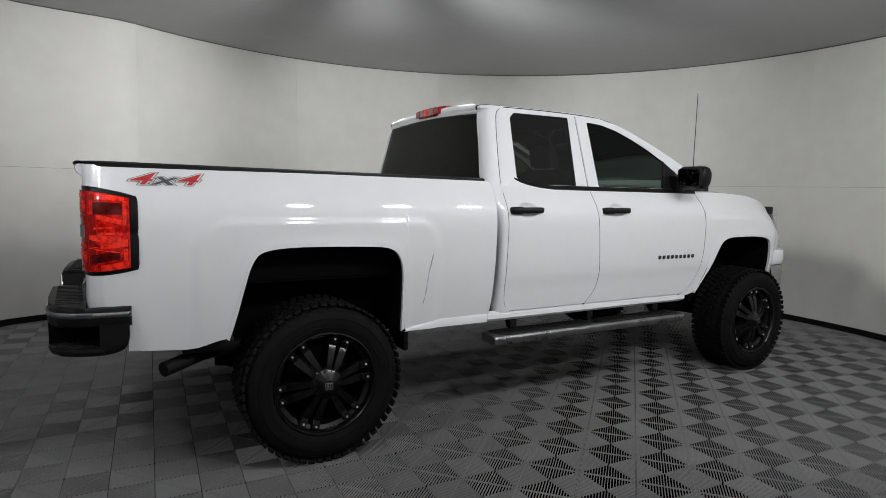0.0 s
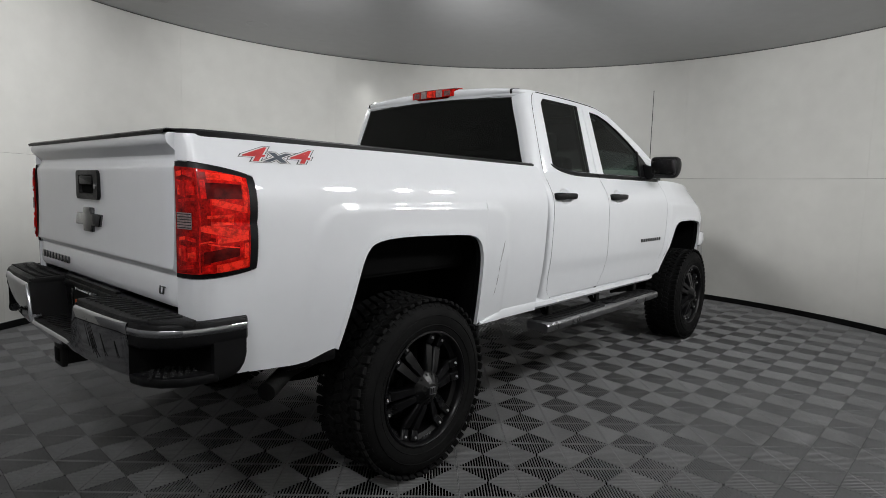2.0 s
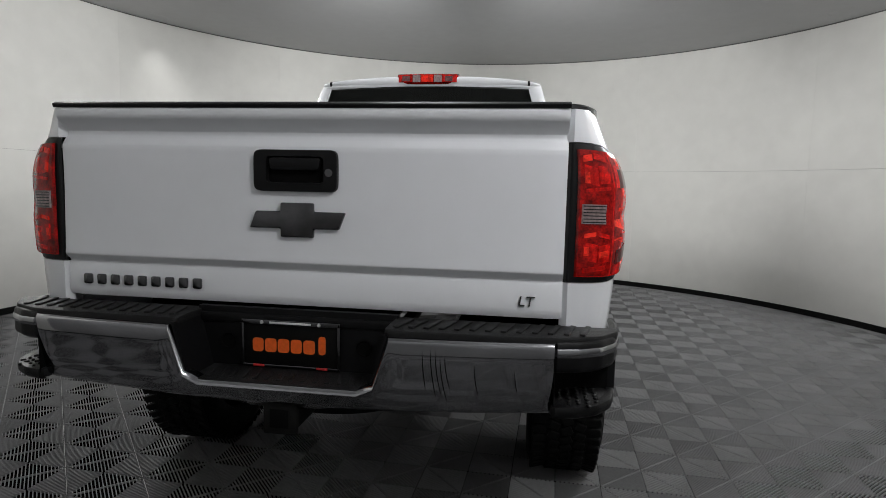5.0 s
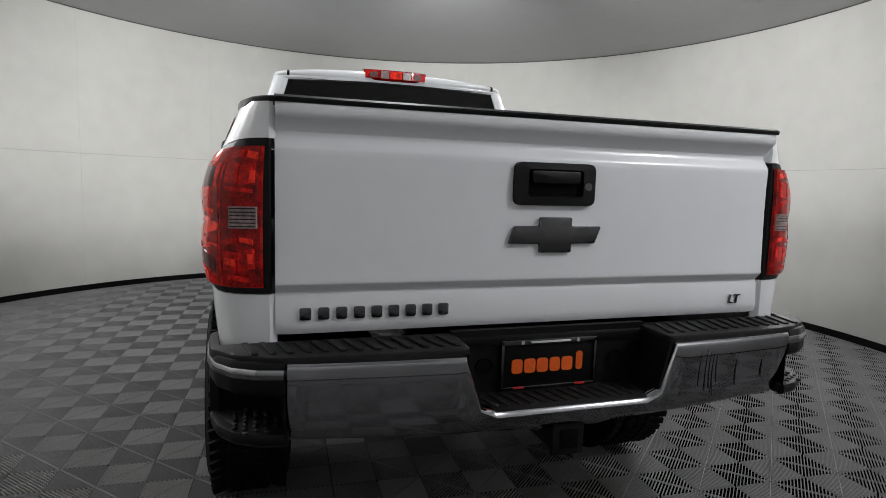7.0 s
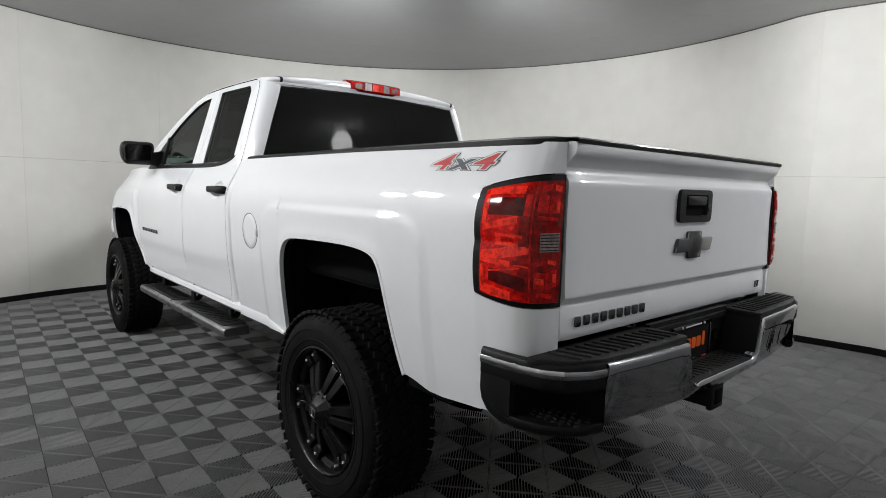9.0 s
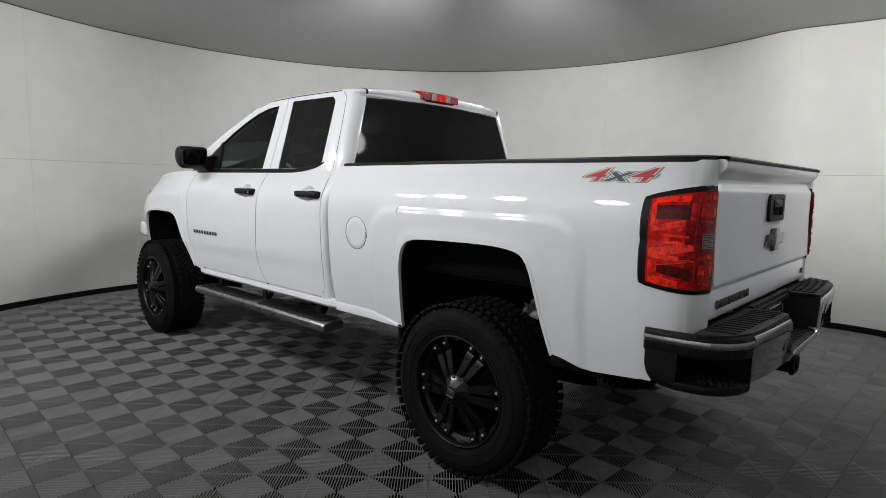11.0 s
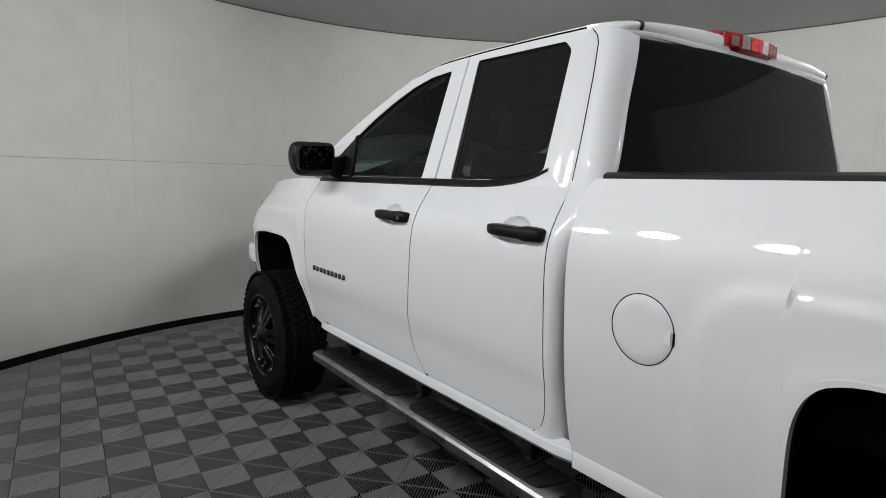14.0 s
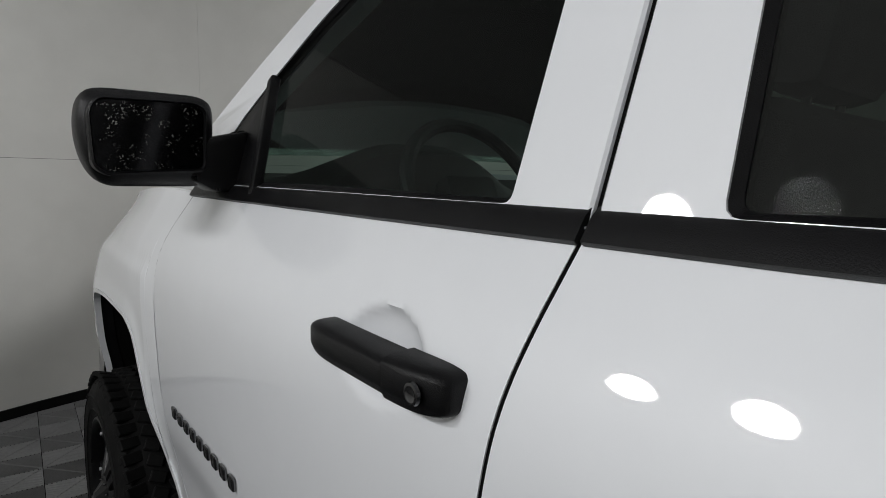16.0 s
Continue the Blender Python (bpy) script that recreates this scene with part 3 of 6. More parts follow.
def tail_lamp(s):
    top, bottom = lamp_top, lamp_bottom

    def patch(name, a0, a1, v0, v1, out, mat, parent, label="", n=12, tilt=0.0):
        P = []
        for a in np.linspace(a0, a1, n):
            col = []
            for v in np.linspace(v0, v1, n):
                v = min(0.953, max(0.047, v + tilt * (a - 0.5 * a0 - 0.5 * a1))) if tilt else v
                z = bottom(a) + (top(a) - bottom(a)) * v
                o = out + 0.011 * abs(math.sin(2.0 * math.pi * v)) ** 0.7 * min(1.0, a / 0.5) * (1 - 0.6 * max(0.0, a - 0.5))
                col.append(lamp_plan(a, z, s, o))
            P.append(col)
        return sheet(name, P, (0.006, -s * 0.006, 0), mat, parent, label)

    housing = patch("tail_lamp", 0.0, 1.0, 0.0, 1.0, 0.002, BLACK, truck, "large red tail lamp in a black surround", 30)
    patch("lens", 0.06, 0.90, 0.045, 0.955, 0.012, RED, housing, "glossy red lamp lens", 40)
    # chambers, light guides and reflectors seen in the lens: (a0, a1, v0, v1, material)
    segments = [
        (0.06, 0.40, 0.05, 0.955, DEEPRED), (0.42, 0.53, 0.06, 0.93, DEEPRED),
        # upper guide, a bracket round a dark chamber
        (0.52, 0.86, 0.885, 0.945, BRIGHTRED), (0.845, 0.885, 0.66, 0.91, BRIGHTRED), (0.55, 0.875, 0.625, 0.685, BRIGHTRED), (0.50, 0.835, 0.715, 0.855, LAMPDARK), (0.44, 0.50, 0.70, 0.86, RED),
        # middle reflector with its bright shelf
        (0.76, 0.885, 0.475, 0.600, RED), (0.49, 0.75, 0.470, 0.565, BRIGHTRED), (0.535, 0.70, 0.495, 0.540, RED), (0.42, 0.885, 0.380, 0.462, BRIGHTRED), (0.60, 0.885, 0.318, 0.368, BRIGHTRED), (0.42, 0.58, 0.318, 0.332, BRIGHTRED), (0.42, 0.58, 0.338, 0.372, DEEPRED),
        # lower guide
        (0.845, 0.885, 0.15, 0.305, BRIGHTRED), (0.46, 0.80, 0.155, 0.260, LAMPDARK), (0.50, 0.80, 0.280, 0.292, BRIGHTRED), (0.59, 0.885, 0.050, 0.130, BRIGHTRED), (0.44, 0.57, 0.060, 0.125, RED),
        # inner column
        (0.11, 0.24, 0.71, 0.84, RED), (0.25, 0.37, 0.72, 0.85, RED), (0.10, 0.20, 0.875, 0.92, BRIGHTRED), (0.22, 0.36, 0.880, 0.925, RED), (0.12, 0.36, 0.665, 0.690, RED), (0.11, 0.155, 0.72, 0.80, BRIGHTRED),
        (0.11, 0.24, 0.16, 0.29, RED), (0.25, 0.37, 0.15, 0.28, RED), (0.12, 0.22, 0.335, 0.365, BRIGHTRED), (0.24, 0.36, 0.330, 0.360, RED), (0.12, 0.34, 0.085, 0.120, RED), (0.26, 0.36, 0.19, 0.235, BRIGHTRED), (0.115, 0.16, 0.20, 0.265, BRIGHTRED),
    ]
    for k, (a0, a1, v0, v1, mt) in enumerate(segments):
        patch("lens_segment", a0, a1, v0, v1, 0.0126 + 0.0001 * k, mt, housing, n=12, tilt=(0.0 if a1 - a0 < 0.05 or v1 - v0 > 0.4 else (0.14, -0.16, 0.09)[k % 3]))
    patch("reverse_lens", 0.09, 0.31, 0.430, 0.570, 0.0170, REVERSE, housing, "clear reversing lamp lens", 12)
    for v in (0.442, 0.465, 0.488, 0.511, 0.534, 0.557):
        patch("lens_rib", 0.095, 0.305, v - 0.0035, v + 0.0035, 0.0180, BLACK, housing, n=6)
    return housing


right_side = bed_side(-1)
bed_side(1)
for side_sign in (-1, 1):
    tail_lamp(side_sign)

# bed floor and front wall
part("bed_floor", bm_box(1.04, 0, 0.95, 2.02, 1.62, 0.03), LINER, truck, "black bed liner floor")
part("bed_front_wall", bm_box(2.035, 0, 1.22, 0.03, 1.62, 0.54, 0.005), LINER, truck)


def tailgate():
    prof = [(0.912, 0.006), (0.925, 0.0), (0.94, -0.001), (1.010, 0.003), (1.016, 0.006), (1.020, 0.0075), (1.024, 0.0068), (1.043, -0.0120), (1.046, -0.0133), (1.050, -0.0137), (1.06, -0.012), (1.15, -0.009), (1.25, -0.006), (1.33, -0.006), (1.375, -0.0075), (1.390, -0.007), (1.394, -0.0055), (1.400, -0.002), (1.411, 0.006), (1.420, 0.0115), (1.428, 0.0135), (1.435, 0.0125), (1.442, 0.008), (1.466, -0.0185), (1.470, -0.0225), (1.475, -0.0258), (1.482, -0.0285), (1.496, -0.0295), (1.502, -0.028), (1.508, -0.02)]
    P = []
    for y in np.linspace(-0.786, 0.786, 40):
        e = max(0.0, abs(y) - 0.755) / 0.031
        P.append([(x + 0.006 * e * e, y, z) for z, x in prof])
    gate = sheet("tailgate", P, (0.05, 0, 0), PAINT, truck, "white tailgate with pressed crease and spoiler lip", 24)
    cap = [[(-0.030, y, 1.505), (-0.033, y, 1.514), (-0.02, y, 1.521), (0.05, y, 1.521), (0.055, y, 1.505)] for y in np.linspace(-0.787, 0.787, 12)]
    sheet("tailgate_cap", cap, (0, 0, -0.003), BLACK, gate, "black plastic tailgate cap")
    hz, hy = 1.3215, 0.006

    def face(a, b, d):
        return (-0.005 - d, -a + hy, b + hz)

    bezel = rounded([(-0.131, -0.062), (0.131, -0.062), (0.131, 0.062), (-0.131, 0.062)], 0.022)
    hole = rounded([(-0.085, -0.035), (0.085, -0.035), (0.085, 0.040), (-0.085, 0.040)], 0.012)
    ang = np.linspace(0, 2 * math.pi, 97)[:-1]
    o, i = star(bezel, np.zeros(2), ang), star(hole, np.zeros(2), ang)
    rows = [o, o * 0.985, i * 1.05, i]
    outs = [0.0, 0.014, 0.016, 0.002]
    P = [[face(*rows[k][j], outs[k]) for k in range(4)] for j in list(range(96)) + [0]]
    handle = sheet("tailgate_handle", P, (0.004, 0, 0), BLACK, gate, "black plastic tailgate handle")
    prism("handle_cup", hole, lambda a, b, d: face(a, b, d - 0.001), 0.004, LINER, handle)
    prism("handle_lever", rounded([(-0.075, 0.002), (0.075, 0.002), (0.08, 0.038), (-0.08, 0.038)], 0.01), lambda a, b, d: face(a, b, d + 0.004), 0.014, BLACK, handle, bevel=0.003)
    lathe("lock", [(0.0, -0.018), (0.012, -0.018), (0.013, -0.016), (0.013, 0.0)], BADGE, handle, 20, "x", (-0.004, hy - 0.105, hz - 0.005))
    # plain emblem: a slanted bar with a block across it
    em = [(-0.150, -0.026), (-0.052, -0.026), (-0.052, -0.052), (0.052, -0.052), (0.052, -0.026), (0.130, -0.026), (0.150, 0.026), (0.052, 0.026), (0.052, 0.052), (-0.052, 0.052), (-0.052, 0.026), (-0.130, 0.026)]
    prism("emblem", em, lambda a, b, d: (-0.006 - d, -a, b + 1.175), 0.016, DARKCHROME, gate, "plain dark metallic emblem", bevel=0.005)
    for k in range(9):
        w, yc = 0.030, 0.73 - 0.019 - k * 0.0472
        prism("badge_bar", rounded([(-w / 2, -0.0165), (w / 2, -0.0165), (w / 2, 0.0165), (-w / 2, 0.0165)], 0.006, 4), lambda a, b, d, yc=yc: (0.000 - d, yc - a, b + 0.966), 0.007, BADGE, gate, bevel=0.002)
    letters("trim_badge", "LT", 0.042, BADGE, gate, lambda a, b, d: (-0.001 - d, -0.660 - a, 0.947 + b), 0.005, 0.15)
    return gate


tailgate()


def bumper():
    def plan(s):
        """Half of the bumper seen from above, s = 0 in the middle to 1 at its end on the side."""
        pts = [(-0.178, 0.0), (-0.178, 0.30), (-0.172, 0.55), (-0.160, 0.74), (-0.140, 0.83), (-0.105, 0.89), (-0.05, 0.93), (0.02, 0.948), (0.10, 0.955), (0.165, 0.957)]
        k = s * (len(pts) - 1)
        i = min(int(k), len(pts) - 2)
        t = k - i
        return pts[i][0] + (pts[i + 1][0] - pts[i][0]) * t, pts[i][1] + (pts[i + 1][1] - pts[i][1]) * t

    ends = np.concatenate([np.linspace(0, 0.5, 30), np.linspace(0.5, 1, 26)[1:]])
    whole = [(x, -y) for x, y in (plan(s) for s in ends[::-1])] + [plan(s) for s in ends[1:]]

    def top(y):
        return inter(abs(y), [(0, 0.722), (0.262, 0.722), (0.278, 0.735), (0.296, 0.84), (0.304, 0.866), (0.32, 0.876), (0.95, 0.884), (1, 0.884)])

    def bottom(y):
        return inter(abs(y), [(0, 0.640), (0.1, 0.640), (0.15, 0.650), (0.35, 0.655), (0.76, 0.676), (1, 0.69)])

    P, back = [], []
    core = [p for p in whole if abs(p[1]) < 0.765]
    for x, y in core:
        t, b = top(y), bottom(y)
        P.append([(x + 0.060, y, b), (x + 0.040, y, b + 0.004), (x + 0.030, y, b + 0.016), (x + 0.016, y, b + (t - b) * 0.38), (x + 0.004, y, b + (t - b) * 0.72), (x - 0.003, y, t - 0.014), (x + 0.002, y, t - 0.003), (x + 0.010, y, t), (x + 0.03, y, t)])
    bump = sheet("rear_bumper", P, (0.012, 0, 0), CHROME, truck, "chrome rear step bumper with black step pads", 50)
    for s in (-1, 1):
        full = [(x, s * y) for x, y in (plan(k) for k in np.linspace(0.30, 1.0, 40)) if y > 0.764]

        def band(name, line, rows, mt, label=""):
            P = []
            for i, (x, y) in enumerate(line):
                a, b = line[max(0, i - 1)], line[min(len(line) - 1, i + 1)]
                nx, ny = (b[1] - a[1]), -(b[0] - a[0])
                ln = math.hypot(nx, ny)
                sg = 1 if nx * x + ny * y * 1.0 > 0 else -1
                P.append([(x + sg * nx / ln * o, y + sg * ny / ln * o, z) for z, o in rows])
            return sheet(name, P, (0.010, -s * 0.010, 0), mt, bump, label)

        band("corner_cover", full, [(0.800, -0.012), (0.806, -0.004), (0.815, 0.0), (0.843, 0.0)], BLACK, "black plastic bumper corner")
        band("chrome_strip", full, [(0.843, 0.001), (0.847, 0.004), (0.862, 0.004), (0.867, 0.001)], CHROME, "chrome strip over the corner step")
        band("corner_edge", full, [(0.867, 0.0), (0.877, -0.001), (0.884, -0.005), (0.887, -0.014)], BLACK)
        lip = [p for p in full if p[0] < 0.075]
        band("corner_lip", lip, [(0.671, -0.022), (0.674, -0.010), (0.682, -0.003), (0.698, -0.001), (0.706, -0.004), (0.708, -0.014)], BLACK, "glossy black lip under the corner step")
        side_rows = []
        for x, lo in ((0.050, 0.675), (0.075, 0.676), (0.10, 0.679), (0.125, 0.686), (0.145, 0.698), (0.158, 0.716), (0.165, 0.745)):
            side_rows.append([(x, s * (inter(x, [(0.02, 0.948), (0.10, 0.955), (0.165, 0.957)]) - 0.001 - 0.010 * max(0.0, 1 - v * 5) ** 2), lo + (0.816 - lo) * v) for v in np.linspace(0, 1, 9)])
        sheet("corner_side", side_rows, (0, -s * 0.03, 0), BLACK, bump)
        sheet("step_recess", [[(x, y, z) for z in np.linspace(0.695, 0.835, 4)] for x, y in ((-0.150, s * 0.766), (-0.03, s * 0.775), (0.0, s * 0.80), (0.025, s * 0.85), (0.055, s * 0.945))], (0.01, s * 0.0, 0), LINER, bump)
        pad = rounded([(-0.145, 0.757), (-0.125, 0.84), (-0.09, 0.885), (-0.04, 0.918), (0.05, 0.936), (0.05, 0.757)], 0.03, 6)
        prism("corner_step", pad, lambda a, b, d, s=s: (a, s * b, 0.676 + d), 0.030, PAD, bump, "black moulded corner step", bevel=0.006)
        for kx in range(7):
            for ky in range(7):
                px, py = -0.135 + kx * 0.025 + (0.012 if ky % 2 else 0), 0.785 + ky * 0.025
                if (px + 0.03) ** 2 / 0.10**2 + (py - 0.835) ** 2 / 0.075**2 < 1:
                    box("grip_stud", (px, s * py, 0.7085), (0.015, 0.009, 0.008), PAD, bump, 0.002, "", pose(0, 0, 0, 0, 0, 35 if (kx + ky) % 2 else -35), (1, 1), 1)
        # ribbed pad on top
        topo = rounded([(-0.166, 0.305), (-0.160, 0.62), (-0.146, 0.78), (-0.10, 0.885), (-0.03, 0.940), (0.0, 0.945), (0.0, 0.305)], 0.02, 5)
        pd = prism("top_pad", topo, lambda a, b, d, s=s: (a, s * b, 0.872 + d), 0.024, PAD, bump, "black ribbed step pad", bevel=0.005)
        for k in range(13):
            yy = 0.345 + k * 0.042
            box("pad_rib", (-0.088 + 0.002 * k, s * yy, 0.8985), (0.105, 0.016, 0.006), PAD, bump, 0.002, m=pose(0, 0, 0, 0, 0, s * 14))
        # sides of the middle notch
        sheet("notch_side", [[(x, s * (0.268 + 0.04 * v), 0.722 + 0.160 * v) for v in np.linspace(0, 1, 6)] for x in (-0.168, -0.02)], (0, s * 0.01, 0), BLACK, bump)
        lathe("fog_hole", [(0.0, -0.003), (0.020, -0.003), (0.024, -0.006), (0.024, 0.0)], LINER, bump, 20, "x", (-0.031, s * 0.215, 0.80))
    prism("notch_step", [(-0.172, -0.268), (-0.172, 0.268), (-0.02, 0.268), (-0.02, -0.268)], lambda a, b, d: (a, b, 0.706 + d), 0.018, PAD, bump, "black ribbed middle step", bevel=0.004)
    for k in range(14):
        box("pad_rib", (-0.10, -0.235 + k * 0.036, 0.7255), (0.09, 0.014, 0.005), PAD, bump, 0.002, m=pose(0, 0, 0, 0, 0, 14))
    for yy, z0, z1, lean in ((-0.415, 0.735, 0.845, 0.008), (-0.437, 0.715, 0.850, 0.014), (-0.450, 0.72, 0.848, 0.016), (-0.463, 0.70, 0.835, 0.020), (-0.476, 0.74, 0.83, 0.014), (-0.555, 0.725, 0.81, 0.012), (-0.662, 0.74, 0.80, 0.008)):
        marks = []
        for t in np.linspace(0, 1, 7):
            z, y = z1 + (z0 - z1) * t, yy - lean * t * t
            x = inter(abs(y), [(0.3, -0.1785), (0.55, -0.1725), (0.74, -0.1605), (0.83, -0.14)]) + 0.019 * (0.855 - z) / 0.13 - 0.0015
            wd = 0.0010 * (1 - abs(2 * t - 1) ** 3) + 0.0003
            marks.append([(x, y - wd, z), (x, y + wd, z)])
        sheet("scratch", marks, (0.002, 0, 0), CHASSIS, bump, "dark vertical scratch in the chrome")
    sheet("notch_back", [[(-0.028, y, z) for z in (0.715, 0.905)] for y in (-0.315, 0.315)], (0.02, 0, 0), BLACK, bump)
    part("bumper_shelf", bm_box(0.0, 0, 0.872, 0.07, 1.60, 0.03, 0.006), BLACK, bump)
    part("bumper_back", bm_box(0.06, 0, 0.74, 0.10, 1.60, 0.20, 0.02), CHASSIS, bump)
    return bump


bumper()

# licence plate of the dealer: black, with plain orange shapes
plate = new("licence_plate")
plate.parent = truck
plate["label"] = "black dealer plate with orange print in a grey frame"
PY, PZ, PXX = 0.012, 0.800, -0.040
box("plate_board", (PXX + 0.004, PY, PZ), (0.006, 0.300, 0.142), BASEM, plate, 0.002)
for dz, h in ((0.066, 0.016), (-0.068, 0.010)):
    box("plate_frame", (PXX - 0.001, PY, PZ + dz), (0.008, 0.312, h), BADGE, plate, 0.003)
for dy in (-0.151, 0.151):
    box("plate_frame", (PXX - 0.001, PY + dy, PZ), (0.008, 0.010, 0.146), BADGE, plate, 0.003)
for k, (w, h) in enumerate([(0.034, 0.042), (0.036, 0.042), (0.036, 0.042), (0.034, 0.042), (0.036, 0.042), (0.022, 0.056)]):
    yc = PY + 0.104 - k * 0.0405
    prism("print_bar", rounded([(-w / 2, 0), (w / 2, 0), (w / 2, h), (-w / 2, h)], 0.010, 4), lambda a, b, d, yc=yc: (PXX + 0.001 - d, yc - a, PZ - 0.026 + b), 0.002, ORANGE, plate)
for dy in (-0.10, 0.10):
    box("print_bar", (PXX - 0.0055, PY + dy, PZ - 0.067), (0.002, 0.035, 0.007), DECALRED, plate, 0.0005)
box("print_bar", (PXX - 0.0055, PY, PZ + 0.066), (0.002, 0.13, 0.006), DECALWHITE, plate, 0.0005)
for dy in (-0.09, 0.09):
    lathe("plate_screw", [(0.0, -0.003), (0.005, -0.003), (0.006, 0.0)], STEEL, plate, 12, "x", (PXX - 0.004, PY + dy, PZ + 0.066))

# hitch receiver
hitch = box("hitch_receiver", (-0.02, 0, 0.615), (0.26, 0.085, 0.085), CHASSIS, truck, 0.008, "black square hitch receiver")
box("receiver_mouth", (-0.152, 0, 0.615), (0.006, 0.055, 0.055), LINER, hitch, 0.002)
box("receiver_collar", (-0.138, 0, 0.615), (0.022, 0.10, 0.10), CHASSIS, hitch, 0.006)
box("hitch_bar", (0.06, 0, 0.645), (0.07, 1.1, 0.06), CHASSIS, hitch, 0.01)
box("chain_plate", (-0.08, 0, 0.658), (0.10, 0.20, 0.012), CHASSIS, hitch, 0.003)

# ---- cab ----
SPLIT = smooth_table([(0.68, 2.870), (0.72, 2.905), (0.76, 2.938), (0.80, 2.960), (0.86, 2.971), (0.91, 2.972), (1.0, 2.963), (1.12, 2.951), (1.26, 2.937), (1.36, 2.925), (1.43, 2.914), (1.46, 2.908)])
REARED = smooth_table([(0.68, 2.255), (0.70, 2.228), (0.74, 2.206), (0.80, 2.199), (0.95, 2.196), (1.26, 2.196), (1.40, 2.190), (1.46, 2.186)])
FRONTED = smooth_table([(0.68, 3.830), (0.71, 3.890), (0.75, 3.945), (0.80, 3.985), (0.86, 4.015), (0.95, 4.035), (1.11, 4.042), (1.25, 4.036), (1.34, 4.020), (1.42, 3.992), (1.46, 3.97)])


def cup_depth(x, z, cups):
    d = 0.0
    for cx, cz in cups:
        q = ((x - cx) / 0.074) ** 2 + ((z - cz) / 0.046) ** 2
        if q < 1:
            d = max(d, 0.022 * (1 - q) ** 0.6)
    return d


def door(s, rear_edge, front_edge, upper, window, handle_x, label, key):
    cups = [(handle_x + 0.012, 1.316)]
    P = []
    for u in np.linspace(0, 1, 120):
        col = []
        for v in np.linspace(0, 1, 104):
            z = 0.688 + (1.462 - 0.688) * v
            a, b = rear_edge(z) + 0.0027, front_edge(z) - 0.0024
            x = a + (b - a) * u
            col.append((x, s * (CAB(z) - cup_depth(x, z, cups)), z))
        P.append(col)
    d = sheet("door", P, (0, -s * 0.035, 0), PAINT, truck, label, 50)
    # upper frame round the window
    win = rounded(window, 0.012, 4)
    c = np.mean(np.array(window), 0)
    ang = sorted(list(np.linspace(-math.pi, math.pi, 121)[:-1]) + [math.atan2(q[1] - c[1], q[0] - c[0]) for q in list(upper) + win])
    o, i = star(upper, c, ang), star(win, c, ang)
    m = len(ang)
    ring_rows = [o, o + (i - o) * 0.03, i + (o - i) * 0.03, i]
    dep = [0.003, 0.0, 0.0, 0.0]
    P = [[(ring_rows[k][j % m][0], s * (green(ring_rows[k][j % m][1]) - dep[k]), ring_rows[k][j % m][1]) for k in range(4)] for j in range(m + 1)]
    sheet("window_frame", P, (0, -s * 0.03, 0), PAINT, d)
    inner = i - 0.008 * (i - c) / np.linalg.norm(i - c, axis=1)[:, None]
    P = [[(i[j % m][0], s * (green(i[j % m][1]) - 0.003), i[j % m][1]), (inner[j % m][0], s * (green(inner[j % m][1]) - 0.010), inner[j % m][1])] for j in range(m + 1)]
    sheet("window_seal", P, (0, -s * 0.012, 0), BLACK, d, "black rubber window seal")
    gl = i - 0.004 * (i - c) / np.linalg.norm(i - c, axis=1)[:, None]
    verts = [(q[0], s * (green(q[1]) - 0.012), q[1]) for q in gl]
    glass = link("window_glass", verts, [tuple(range(m)) if s < 0 else tuple(range(m))[::-1]], PRIVACY if key is None else GLASS, d, "dark tinted side window", close=False)
    glass.visible_shadow = False
    # handle: a strap over the cup and, behind it, a taller fixed cap
    span = 0.252 if key is None else 0.250
    seam = 0.30
    for name, u0, u1, tall in (("door_handle", seam + 0.004, 1.0, 0.0192), ("handle_cap", 0.0, seam, 0.0232)):
        P = []
        for w in 0.5 - 0.5 * np.cos(np.linspace(0, math.pi, 27)):
            u = u0 + (u1 - u0) * w
            x = handle_x + span * (u - 0.5)
            e = (1 - abs(2 * u - 1) ** 10) ** 0.5
            bow = 0.008 + 0.028 * (1 - (2 * u - 1) ** 4) ** 0.5
            hw = tall * (0.45 + 0.55 * e)
            lean = 0.004 * (u - 0.5)
            P.append([(x, s * (CAB(1.32) + 0.004 + bow * k), 1.316 + lean + hw * q) for q, k in ((-1, 0.25), (-0.97, 0.60), (-0.80, 0.86), (-0.42, 0.97), (-0.30, 1.0), (0.62, 1.0), (0.80, 0.92), (0.95, 0.68), (1, 0.30))])
        sheet(name, P, (0, -s * 0.014, 0), BLACK, d, "black pull door handle" if name == "door_handle" else "")
    if key:
        lock = lathe("lock", [(0.0, 0.0025), (0.006, 0.0025), (0.0075, 0.0035), (0.010, 0.003), (0.011, 0.0)], BADGE, d, 20, "y", (handle_x - 0.098, 0, 1.316))
        lock.location = (0, s * (CAB(1.32) + 0.0365), 0)
        if s < 0:
            lock.scale = (1, -1, 1)
    return d


